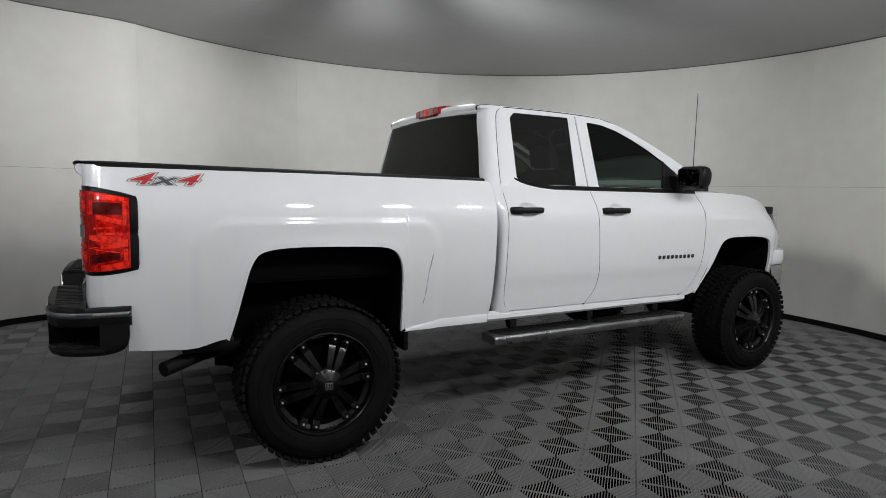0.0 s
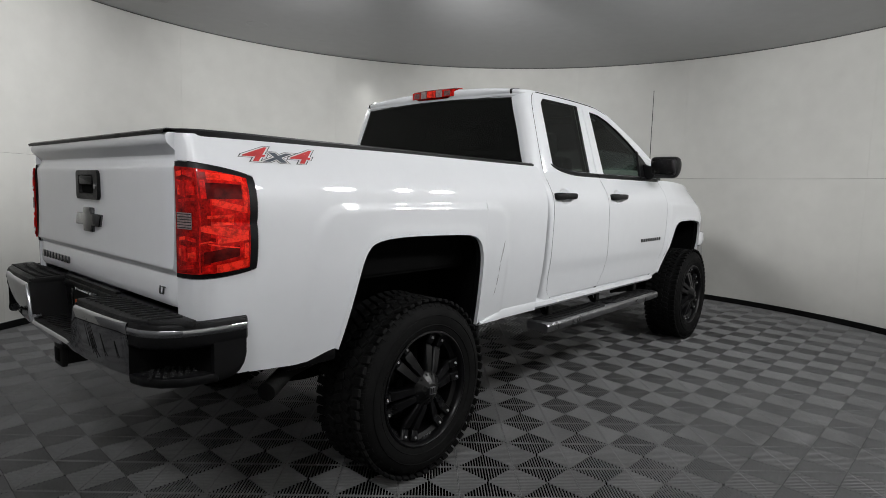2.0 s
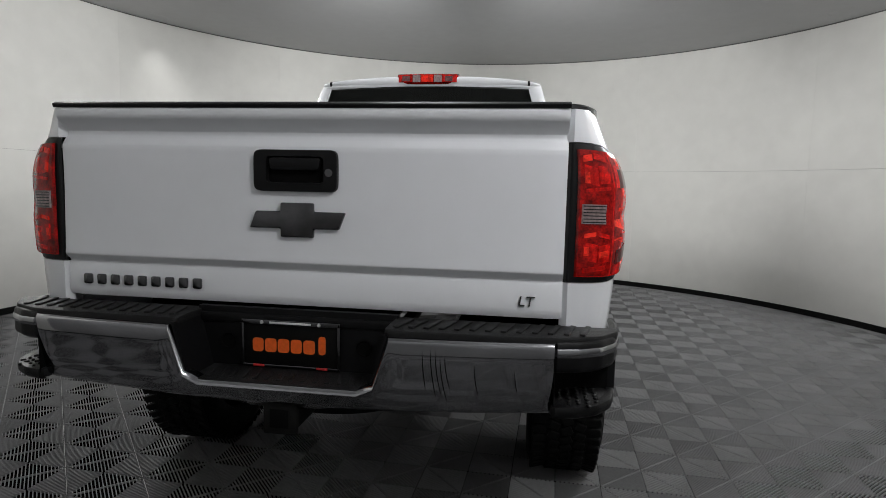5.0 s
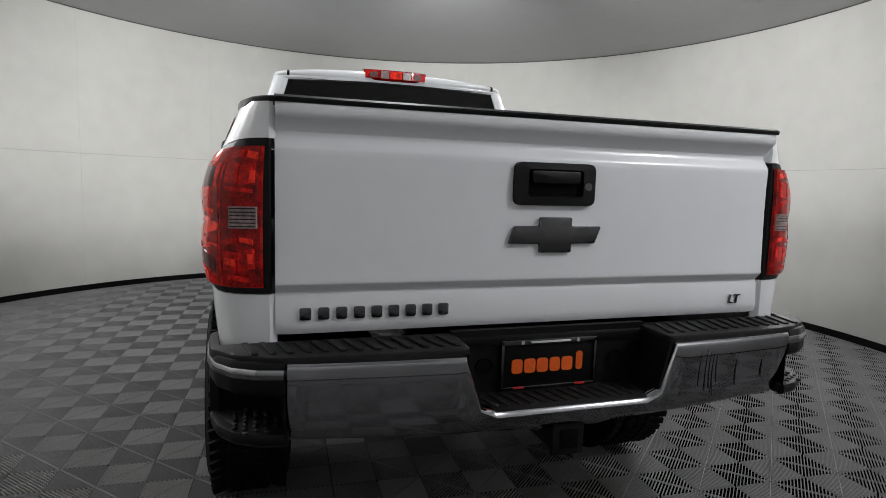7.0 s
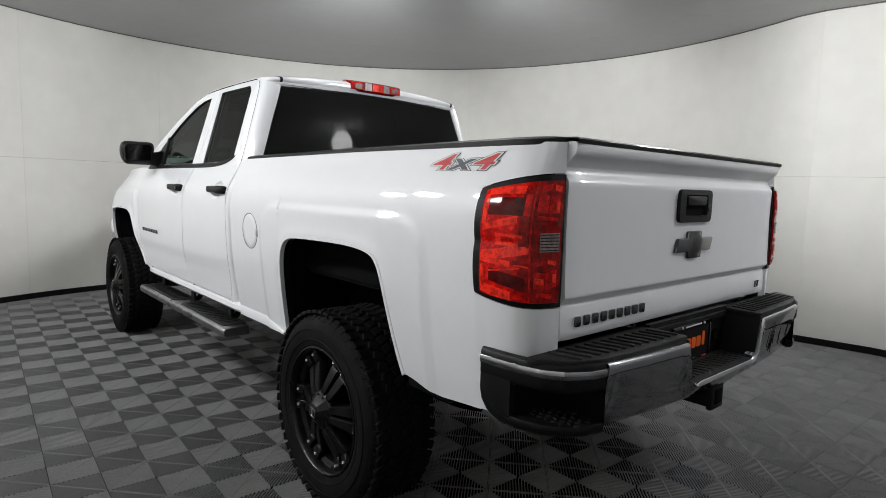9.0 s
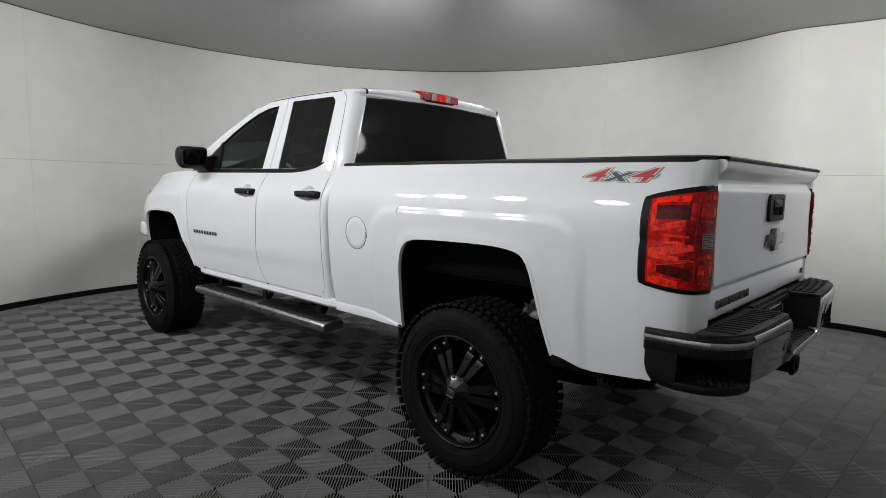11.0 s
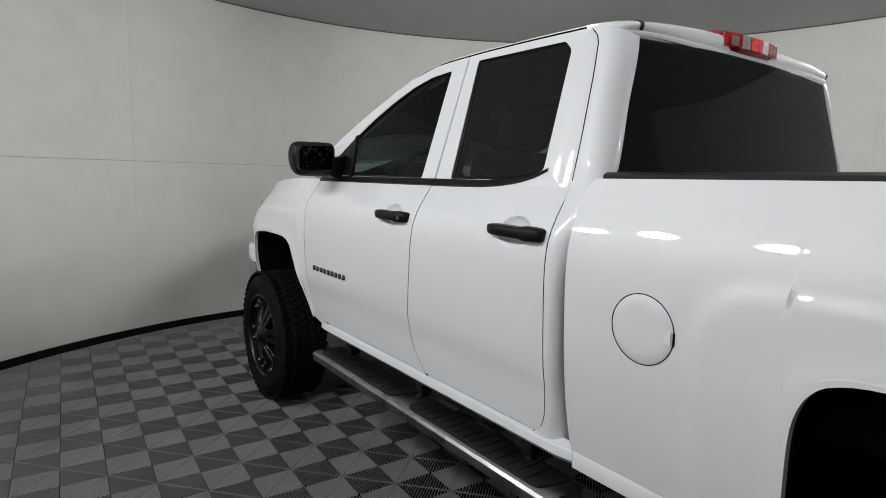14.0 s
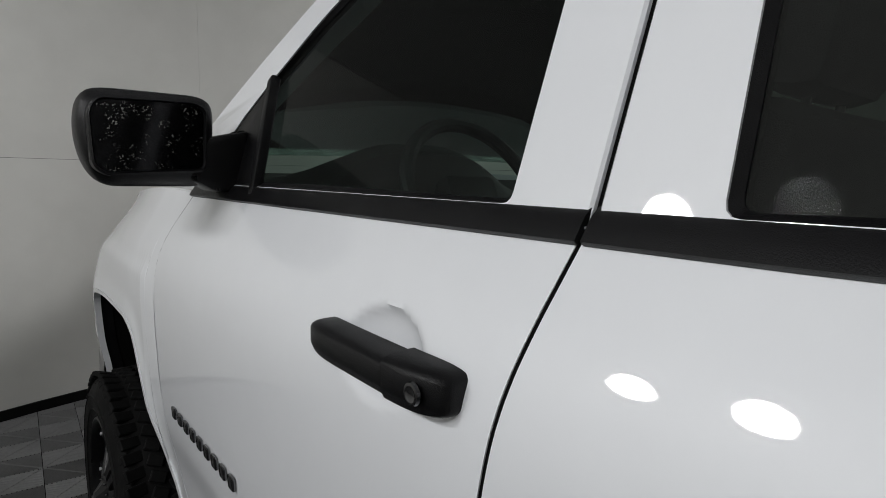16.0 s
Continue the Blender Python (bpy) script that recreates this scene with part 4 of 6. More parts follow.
REAR_UP = [(2.190, 1.445), (2.194, 1.60), (2.208, 1.80), (2.220, 1.900), (2.236, 1.940), (2.262, 1.956), (2.60, 1.964), (2.879, 1.962), (2.904, 1.455)]
REAR_WIN = [(2.318, 1.512), (2.36, 1.498), (2.42, 1.487), (2.52, 1.478), (2.802, 1.476), (2.815, 1.936), (2.362, 1.932), (2.326, 1.90)]
FRONT_UP = [(2.911, 1.455), (2.886, 1.962), (3.10, 1.955), (3.28, 1.920), (3.45, 1.858), (3.62, 1.791), (3.78, 1.719), (3.92, 1.650), (4.02, 1.597), (4.00, 1.52), (3.975, 1.455)]
FRONT_WIN = [(3.003, 1.476), (2.982, 1.918), (3.12, 1.908), (3.25, 1.878), (3.40, 1.823), (3.55, 1.755), (3.70, 1.672), (3.80, 1.61), (3.865, 1.555), (3.85, 1.476)]

for s in (-1, 1):
    door(s, REARED, SPLIT, REAR_UP, REAR_WIN, 2.337, "white rear cab door with black handle", None)
    fd = door(s, SPLIT, FRONTED, FRONT_UP, FRONT_WIN, 3.098, "white front cab door with black handle and badge", s > 0)
    for k in range(9):
        xc = 3.552 + k * 0.0450
        prism("badge_bar", rounded([(-0.013, -0.0130), (0.013, -0.0130), (0.013, 0.0130), (-0.013, 0.0130)], 0.005, 4), lambda a, b, d, xc=xc, s=s: (xc + a, s * (CAB(0.979 + b) + 0.001 + d), 0.979 + b), 0.006, BADGE, fd, bevel=0.0018)
    # sail panel in the front corner of the window, with the mirror on it
    sail = [(3.652, 1.478), (3.690, 1.664), (3.704, 1.668), (3.80, 1.609), (3.864, 1.553), (3.85, 1.478)]
    prism("mirror_sail", rounded(sail, 0.01, 4), lambda a, b, d, s=s: (a, s * (green(b) - 0.012 + d), b), 0.010, BLACK, fd, "black mirror corner panel", bevel=0.003)
    prism("window_divider", [(3.632, 1.462), (3.652, 1.462), (3.700, 1.674), (3.684, 1.684)], lambda a, b, d, s=s: (a, s * (green(b) - 0.012 + d), b), 0.020, BLACK, fd, "black upright between window and mirror panel", bevel=0.003)
    # belt moulding
    for x0, x1 in ((2.298, 2.905), (2.911, 3.985)):
        P = []
        for x in np.linspace(x0, x1, 24):
            lo = inter(x, [(2.298, 1.508), (2.34, 1.488), (2.40, 1.472), (2.50, 1.456), (2.60, 1.449), (2.75, 1.447), (4.0, 1.445)])
            hi = inter(x, [(2.298, 1.522), (2.34, 1.508), (2.40, 1.495), (2.50, 1.483), (2.60, 1.479), (4.0, 1.478)])
            P.append([(x, s * (cab_y(lo) + 0.001), lo), (x, s * (cab_y(lo) + 0.006), lo + 0.004), (x, s * (cab_y(hi) + 0.007), hi - 0.008), (x, s * (cab_y(hi) - 0.003), hi)])
        sheet("belt_moulding", P, (0, -s * 0.012, 0), BLACK, fd if x0 > 2.5 else truck, "black belt moulding under the windows")

# black strips in the door gaps, put there for the shade in their depth
for s in (-1, 1):
    for curve in (SPLIT, REARED, FRONTED):
        P = [[(curve(z) + w, s * (CAB(z) - 0.0015), z) for w in (-0.005, 0.005)] for z in np.linspace(0.68, 1.455, 30)]
        sheet("gap_shade_strip", P, (0, -s * 0.012, 0), LINER, truck, "black strip for the shade in the door gap")
    P = [[(2.9075 - 0.025 * t + w, s * (green(1.455 + 0.505 * t) - 0.0075), 1.455 + 0.505 * t) for w in (-0.012, 0.012)] for t in np.linspace(0, 1, 6)]
    sheet("gap_shade_strip", P, (0, -s * 0.012, 0), LINER, truck)
    P = [[(inter(z, [(1.445, 2.187), (1.60, 2.1935), (1.80, 2.208), (1.90, 2.220), (1.940, 2.236), (1.956, 2.262)]) + w, s * (green(z) + 0.0006), z) for w in (-0.0028, 0.0008)] for z in np.linspace(1.45, 1.954, 20)]
    sheet("gap_shade_strip", P, (0, -s * 0.012, 0), LINER, truck)
    P = [[(BED_FRONT(z) + 0.008, s * (y0), z) for y0 in (BED(z) - 0.05, 0.80)] for z in np.linspace(0.64, 1.48, 14)]
    sheet("bed_gap_filler", P, (0.004, 0, 0), LINER, truck)

# rear corners of the cab with the back panel round the rear window
XR = smooth_table([(0.62, 2.148), (1.0, 2.152), (1.2, 2.144), (1.32, 2.118), (1.42, 2.090), (1.50, 2.088), (1.70, 2.112), (1.94, 2.146), (1.99, 2.165)])


def rear_edge(z):
    if 0.69 < z < 1.43:
        return REARED(z)
    return inter(z, [(0.64, 2.30), (0.68, 2.255), (0.70, 2.228), (0.74, 2.206), (0.95, 2.196), (1.40, 2.190), (1.60, 2.194), (1.80, 2.208), (1.90, 2.220), (1.940, 2.236), (1.956, 2.262), (1.97, 2.30)])


GW_TOP, GW_BOT = 0.650, 0.790


def glass_half(z):
    return GW_BOT + (GW_TOP - GW_BOT) * (z - 1.505) / (1.935 - 1.505)


for s in (-1, 1):
    P = []
    for z in np.concatenate([np.linspace(0.645, 1.44, 24), np.linspace(1.46, 1.962, 22)]):
        y, xr, xe = cab_y(z), XR(z), rear_edge(z) - 0.0026
        r = min(0.055, max(0.02, xe - xr - 0.006))
        yi = glass_half(min(max(z, 1.505), 1.935))
        k = min(1.0, max(0.0, (z - 1.46) / 0.05))
        rx, ry = r + k * max(0.0, 0.8 * (xe - xr) - r), r + k * max(0.0, (y - yi - 0.004) - r)
        row = [(xe + (xr + rx - xe) * t, s * y, z) for t in np.linspace(0, 1, 5)]
        row += [(xr + rx - rx * math.sin(a), s * (y - ry + ry * math.cos(a)), z) for a in np.linspace(0, math.pi / 2, 10)[1:]]
        row += [(xr, s * (y - ry + (yi - (y - ry)) * t), z) for t in (0.5, 1.0)]
        P.append(row)
    sheet("cab_corner", P, (0.02, -s * 0.012, 0), PAINT, truck, "white rear corner of the cab", 50)
# metal under the rear window
sheet("cab_back", [[(XR(z), y, z) for z in np.linspace(0.70, 1.505, 12)] for y in np.linspace(-0.80, 0.80, 12)], (0.02, 0, 0), PAINT, truck)
gv = []
for z in np.linspace(1.502, 1.938, 8):
    gv.append([(2.092 + 0.135 * (z - 1.502) - 0.012 * (1 - (y / 0.8) ** 2), y, z) for y in np.linspace(-glass_half(z), glass_half(z), 17)])
rg = sheet("rear_window", gv, (0.004, 0, 0), REARGLASS, truck, "dark tinted rear window")
rg.visible_shadow = False
for z0, z1 in ((1.498, 1.512), (1.928, 1.940)):
    sheet("rear_window_seal", [[(XR(z) - 0.003, y, z) for z in (z0, z1)] for y in np.linspace(-glass_half(z0), glass_half(z0), 12)], (0.01, 0, 0), BLACK, rg)

# roof, pillars and windscreen: one crowned surface cut into panels
EDGE_Z = smooth_table([(2.14, 1.966), (2.60, 1.972), (2.88, 1.970), (3.10, 1.960), (3.28, 1.923), (3.45, 1.858), (3.62, 1.786), (3.78, 1.712), (3.92, 1.642), (4.02, 1.590), (4.15, 1.523), (4.22, 1.48)])


def shell(x, k, lift=0.0):
    """A point on the roof or windscreen: k runs from -1 to 1 across."""
    ze = EDGE_Z(x)
    ye = green(min(ze, 1.962)) - 0.001
    crown = 0.045 - 0.020 * min(1.0, max(0, x - 3.1) / 0.4)
    y = ye * k
    z = ze + crown * (1 - abs(k) ** 2.6)
    z -= 0.02 * max(0.0, (2.20 - x) / 0.06) ** 2 * 0.6
    # the rear corners are rounded in plan
    d = max(0.0, abs(y) - (ye - 0.08))
    x += (0.08 - math.sqrt(max(0.0, 0.08**2 - d * d))) * max(0.0, 1 - (x - 2.142) / 0.14)
    fx = x + (0.16 * (1 - k * k) * min(1.0, max(0.0, (x - 3.1) / 0.8)))
    return (fx, y, z + lift)


def roof_lip(k, f, back, lift=0.0):
    """A point on the rounded rear edge of the roof, which rolls down to the rear window: f = 0 at the glass, 1 on the roof."""
    x, y, z = shell(2.142, k)
    return (x - back - lift, y, 1.934 + (z - 1.934) * f + lift)


LIP = [(0.0, -0.001), (0.22, 0.004), (0.45, 0.008), (0.68, 0.0085), (0.86, 0.006), (0.96, 0.002)]
ACROSS = np.sin(np.linspace(-math.pi / 2, math.pi / 2, 57))
roof_rows = [[roof_lip(k, f, back) for k in ACROSS] for f, back in LIP]
roof_rows += [[shell(x, k) for k in ACROSS] for x in np.concatenate([np.linspace(2.146, 2.2, 6), np.linspace(2.24, 3.22, 22)])]
roof = sheet("roof", roof_rows, (0.004, 0, -0.02), PAINT, truck, "white cab roof", 45)
for s in (-1, 1):
    sheet("pillar", [[shell(x, s * k) for k in np.linspace(0.88, 1.0, 6)] for x in np.linspace(3.222, 4.10, 24)], (0, 0, -0.03), PAINT, truck, "white windscreen pillar")
    # the black ditch moulding runs along the roof and bends down to the corner of the rear window
    ditch = [[roof_lip(s * k, f, back, 0.002) for k in (0.885, 0.905)] for f, back in LIP]
    ditch += [[shell(x, s * k, 0.003) for k in (0.885, 0.905)] for x in np.linspace(2.150, 3.2, 24)]
    sheet("roof_moulding", ditch, (0.004, 0, -0.006), BLACK, roof, "black roof ditch moulding")
# dark line along the roof edge, in place of the gap's shade
for s in (-1, 1):
    line = []
    for x in np.linspace(2.285, 3.98, 50):
        px, py, pz = shell(x, s)
        line.append([(px, py + s * 0.0015, pz - 0.009), (px, py + s * 0.0020, pz - 0.004)])
    sheet("gap_shade_strip", line, (0, -s * 0.004, 0), LINER, truck, "black strip for the shade between doors and roof")
ws = sheet("windscreen", [[shell(x, k) for k in np.linspace(-0.88, 0.88, 25)] for x in np.linspace(3.225, 4.12, 18)], (0, 0, -0.005), CLEAR, truck, "clear windscreen")
ws.visible_shadow = False

# high stop lamp
P = [[(2.128 + 0.02 * (abs(y) / 0.2) ** 2, y, 1.952), (2.118 + 0.02 * (abs(y) / 0.2) ** 2, y, 1.968), (2.122 + 0.02 * (abs(y) / 0.2) ** 2, y, 2.006), (2.135 + 0.02 * (abs(y) / 0.2) ** 2, y, 2.018), (2.20, y, 2.024)] for y in np.linspace(-0.2, 0.2, 24)]
stop = sheet("high_stop_lamp", P, (0.02, 0, -0.004), DEEPRED, truck, "red high stop lamp with clear cargo lenses at the roof edge")
for y0, y1, mt, nm in ((-0.192, -0.10, RED, "stop_lens"), (-0.095, -0.045, REVERSE, "cargo_lens"), (-0.038, 0.038, BRIGHTRED, "stop_lens"), (0.045, 0.095, REVERSE, "cargo_lens"), (0.10, 0.192, RED, "stop_lens")):
    sheet(nm, [[(2.1135 + 0.02 * (abs(y) / 0.2) ** 2, y, z) for z in (1.962, 1.975, 2.008)] for y in np.linspace(y0, y1, 6)], (0.008, 0, 0), mt, stop)
for y in (-0.135, 0.135):
    sheet("cargo_lens", [[(2.111 + 0.02 * (abs(y) / 0.2) ** 2, yy, z) for z in (1.968, 2.000)] for yy in (y - 0.03, y + 0.03)], (0.006, 0, 0), CLEARLENS, stop)

# ---- front: fenders, hood, fascia ----
FTOP = smooth_table([(3.96, 1.452), (4.13, 1.458), (4.35, 1.455), (4.55, 1.446), (4.75, 1.428), (4.88, 1.402), (4.97, 1.370), (5.02, 1.33), (5.06, 1.27), (5.10, 1.16), (5.12, 1.05)])


def fender_y(x, z):
    t = FTOP(min(max(x, 3.96), 5.12))
    zz = 1.475 - (t - z) * (1.475 - 0.6) / max(t - 0.6, 0.4) if z > 1.1 else z
    y = CAB(min(max(zz, 0.6), 1.475)) + flare(x, z, FRONT_LINE) * min(1.0, max(0.0, (x - 4.04) / 0.1))
    high = min(1.0, max(0.0, (z - 1.12) / 0.28)) * min(1.0, max(0.0, (x - 4.25) / 0.65)) ** 1.5
    return y - 0.11 * max(0.0, (x - 4.80) / 0.40) ** 2.2 - 0.05 * high


for s in (-1, 1):
    bottom = [(3.83, 0.665), (3.90, 0.668), (3.98, 0.685)] + FRONT_ARCH + [(4.93, 0.78), (5.16, 0.86)]
    fine = [x for a, b in zip(FRONT_ARCH, FRONT_ARCH[1:]) for x in np.linspace(a[0], b[0], 5)]
    P = []
    for x0 in dense(4.046, 5.12, fine, 0.025):
        wgt = max(0.0, 1 - (x0 - 4.046) / 0.3) ** 2
        zt = FTOP(x0)
        # the foot of this column, where it meets the arch
        zb = next(z for z in np.arange(0.665, zt, 0.0015) if z >= inter(x0 + (FRONTED(min(z, 1.46)) + 0.003 - 4.046) * wgt, bottom))
        col = []
        for v in np.linspace(0, 1, 30):
            z = zb + (zt - zb) * v
            x = x0 + (FRONTED(min(z, 1.46)) + 0.003 - 4.046) * wgt
            col.append((x, s * fender_y(x, z), z))
        P.append(col)
    fe = sheet("front_fender", P, (0, -s * 0.03, 0), PAINT, truck, "white front fender with squared wheel arch")
    arch_liner(s, FRONT_ARCH, fe, fender_y)
P = []
for x in np.linspace(4.04, 5.11, 40):
    zt = FTOP(x)
    yt = fender_y(x, zt) + 0.002
    e = (x - 4.04) / 1.07
    zc = 1.512 - 0.15 * e * e
    P.append([(x + (0.10 + 0.42 * e**3) * (1 - abs(k) ** 2.4) ** 0.8, yt * k, zt + (zc - zt) * (1 - abs(k) ** 3) - 0.001) for k in np.linspace(-1, 1, 41)])
sheet("hood", P, (0, 0, -0.03), PAINT, truck, "white crowned hood", 50)
sheet("cowl", [[(x, y, z) for x, z in ((4.0, 1.47), (4.12, 1.49), (4.26, 1.50))] for y in np.linspace(-0.80, 0.80, 10)], (0, 0, -0.03), BLACK, truck, "black cowl panel under the windscreen")


def nose(k):
    """Plan of the front end, k from 0 in the middle to 1 beside the fender."""
    return 5.16 + 0.50 * (1 - k**2.4) ** 0.8, 0.925 * k - 0.055 * k**6


for nm, z0, z1, out, mt, lb, k0, k1 in (("grille", 0.98, 1.345, -0.02, BLACK, "black front grille", -0.66, 0.66), ("front_bumper", 0.64, 0.865, 0.03, CHROME, "chrome front bumper", -1.0, 1.0), ("fascia_bar", 0.865, 0.985, 0.0, PAINT, "white fascia bar", -1.0, 1.0)):
    P = []
    for k in np.linspace(k0, k1, 41):
        x, y = nose(abs(k))
        P.append([(x + out, math.copysign(y, k) * (1 + out * 0.4), z) for z in np.linspace(z0, z1, 5)])
    sheet(nm, P, (-0.03, 0, 0), mt, truck, lb)
for s in (-1, 1):
    P = [[(nose(k)[0] - 0.045 - 0.05 * (v - 0.5), s * (nose(k)[1] - 0.02 * v), 1.0 + 0.28 * v) for v in np.linspace(0, 1, 6)] for k in np.linspace(0.66, 0.995, 12)]
    sheet("headlight", P, (-0.03, 0, 0), HEADLENS, truck, "clear headlight lens")
sheet("nose_top", [[(x + t * 0.0, y, 1.305 + 0.0 * t) for t in (0, 1)] for x, y in ((5.0, -0.8), (5.3, 0), (5.0, 0.8))], (0.08, 0, -0.01), LINER, truck)

# ends of the front fascia and bumper, which wrap round to the wheel arch
for s in (-1, 1):
    for nm, z0, z1, y0, mt, lb in (("fascia_corner", 0.862, 0.985, 0.938, PAINT, "white end of the front fascia"), ("bumper_end", 0.655, 0.852, 0.932, CHROME, "chrome end of the front bumper")):
        P = []
        for v in np.linspace(0, 1, 9):
            z = z0 + (z1 - z0) * v
            swell = 0.012 * (1 - (2 * v - 1) ** 2) ** 0.5
            P.append([(x, s * (y0 + swell - dy), z) for x, dy in ((4.965, 0.016), (4.972, 0.004), (4.99, 0.0), (5.05, 0.0), (5.12, 0.010), (5.18, 0.036), (5.22, 0.075))])
        sheet(nm, P, (0, -s * 0.02, 0), mt, truck, lb)

# sills and dark body shell behind the gaps
for s in (-1, 1):
    P = []
    for x in np.linspace(2.09, 3.90, 30):
        e = min(1.0, (x - 2.09) / 0.05, (3.90 - x) / 0.06)
        P.append([(x, s * (0.86), 0.628), (x, s * (0.905 + 0.012 * e), 0.632), (x, s * (0.922 + 0.010 * e), 0.648), (x, s * (0.920 + 0.008 * e), 0.672), (x, s * 0.900, 0.684)])
    sheet("sill", P, (0, -s * 0.01, 0.006), PAINT, truck, "white rocker sill")
    P = []
    for x in np.linspace(1.53, 2.085, 12):
        P.append([(x, s * (bed_y(x, 0.66) - 0.02), 0.622), (x, s * (bed_y(x, 0.66) + 0.008), 0.632), (x, s * (bed_y(x, 0.68) + 0.006), 0.668 - 0.03 * max(0, (1.75 - x) / 0.22)), (x, s * (bed_y(x, 0.70) - 0.004), 0.684 - 0.04 * max(0, (1.75 - x) / 0.22))])
    sheet("bed_sill", P, (0, -s * 0.01, 0.0), PAINT, truck)
    sheet("inner_shell", [[(x, s * 0.865, z) for z in (0.64, 0.95, 1.44)] for x in (2.14, 3.0, 3.95)], (0, -s * 0.02, 0), LINER, truck)
    # black pillar between the doors, behind the glass frames
    P = [[(x, s * (green(z) - 0.04), z) for z in (1.44, 1.7, 1.95)] for x in (2.83, 2.96)]
    sheet("door_pillar", P, (0, -s * 0.03, 0), DASH, truck)
    P = [[(x, s * (green(z) - 0.045), z) for z in (1.44, 1.7, 1.95)] for x in (2.16, 2.30)]
    sheet("door_pillar", P, (0, -s * 0.03, 0), DASH, truck)
part("cab_floor", bm_box(3.1, 0, 0.72, 1.95, 1.70, 0.04), LINER, truck)
part("firewall", bm_box(4.12, 0, 1.02, 0.04, 1.60, 0.86), LINER, truck)
part("headliner", bm_box(2.72, 0, 1.945, 1.05, 1.25, 0.012, 0.004), SEAT, truck)

# fuel door on the left bed side
FX, FZ = 1.850, 1.115
cap = []
for r in (0.0015, 0.03, 0.06, 0.085, 0.0895):
    cap.append([(FX + r * math.cos(a), bed_y(FX, FZ + r * math.sin(a)) + 0.0025 - (0.003 if r > 0.089 else 0), FZ + r * math.sin(a)) for a in np.linspace(0, 2 * math.pi, 49)])
fuel = sheet("fuel_door", cap, (0, -0.002, 0), PAINT, truck, "round white fuel door")
gap = []
for r in (0.0893, 0.0915):
    gap.append([(FX + r * math.cos(a), bed_y(FX, FZ + r * math.sin(a)) + 0.0012, FZ + r * math.sin(a)) for a in np.linspace(0, 2 * math.pi, 49)])
sheet("fuel_door_gap", gap, (0, -0.002, 0), LINER, fuel)
lip = []
for u in np.linspace(0, 1, 8):
    lip.append([(FX - 0.048 - 0.036 * u, bed_y(FX, FZ) + 0.0012 + 0.0045 * u * u - (0.004 if k in (0, 5) else 0.0), FZ - 0.004 + h * (0.6 + 0.4 * u)) for k, h in enumerate((-0.018, -0.0172, -0.010, 0.010, 0.0172, 0.018))])
sheet("finger_lip", lip, (0, -0.002, 0), PAINT, fuel, "raised finger lip at the rim")
box("finger_notch", (FX - 0.0895, bed_y(FX, FZ) + 0.0005, FZ - 0.006), (0.005, 0.004, 0.034), LINER, fuel, 0.0015)

# 4x4 decals on both bed sides
X4, XX = 0.0763, 0.0382
for s in (-1, 1):
    def decal(a, b, d, s=s):
        x = 0.170 + a if s < 0 else 0.485 - a
        z = 1.424 + b
        return (x, s * (bed_y(x, z) + 0.0015 + d), z)

    dg = letters("decal_shadow", "4x4", 0.072, DECALGREY, truck, lambda a, b, d: decal(a * 2.5, b, d), 0.0004, 0.35, 1.06, "red and grey 4x4 decal", 0.0050)
    letters("decal_edge", "4x4", 0.072, DECALWHITE, dg, lambda a, b, d: decal(a * 2.5, b, d + 0.0006), 0.0004, 0.35, 1.06, "", 0.0036)
    letters("decal_digit", "4", 0.072, DECALRED, dg, lambda a, b, d: decal(a * 2.5, b, d + 0.0012), 0.0004, 0.35, 1.06, "", 0.0008)
    letters("decal_digit", "4", 0.072, DECALRED, dg, lambda a, b, d: decal((a + X4) * 2.5, b, d + 0.0012), 0.0004, 0.35, 1.06, "", 0.0008)
    letters("decal_letter", "x", 0.072, DECALSLATE, dg, lambda a, b, d: decal((a + XX) * 2.5, b, d + 0.0016), 0.0004, 0.35, 1.06, "", 0.0012)

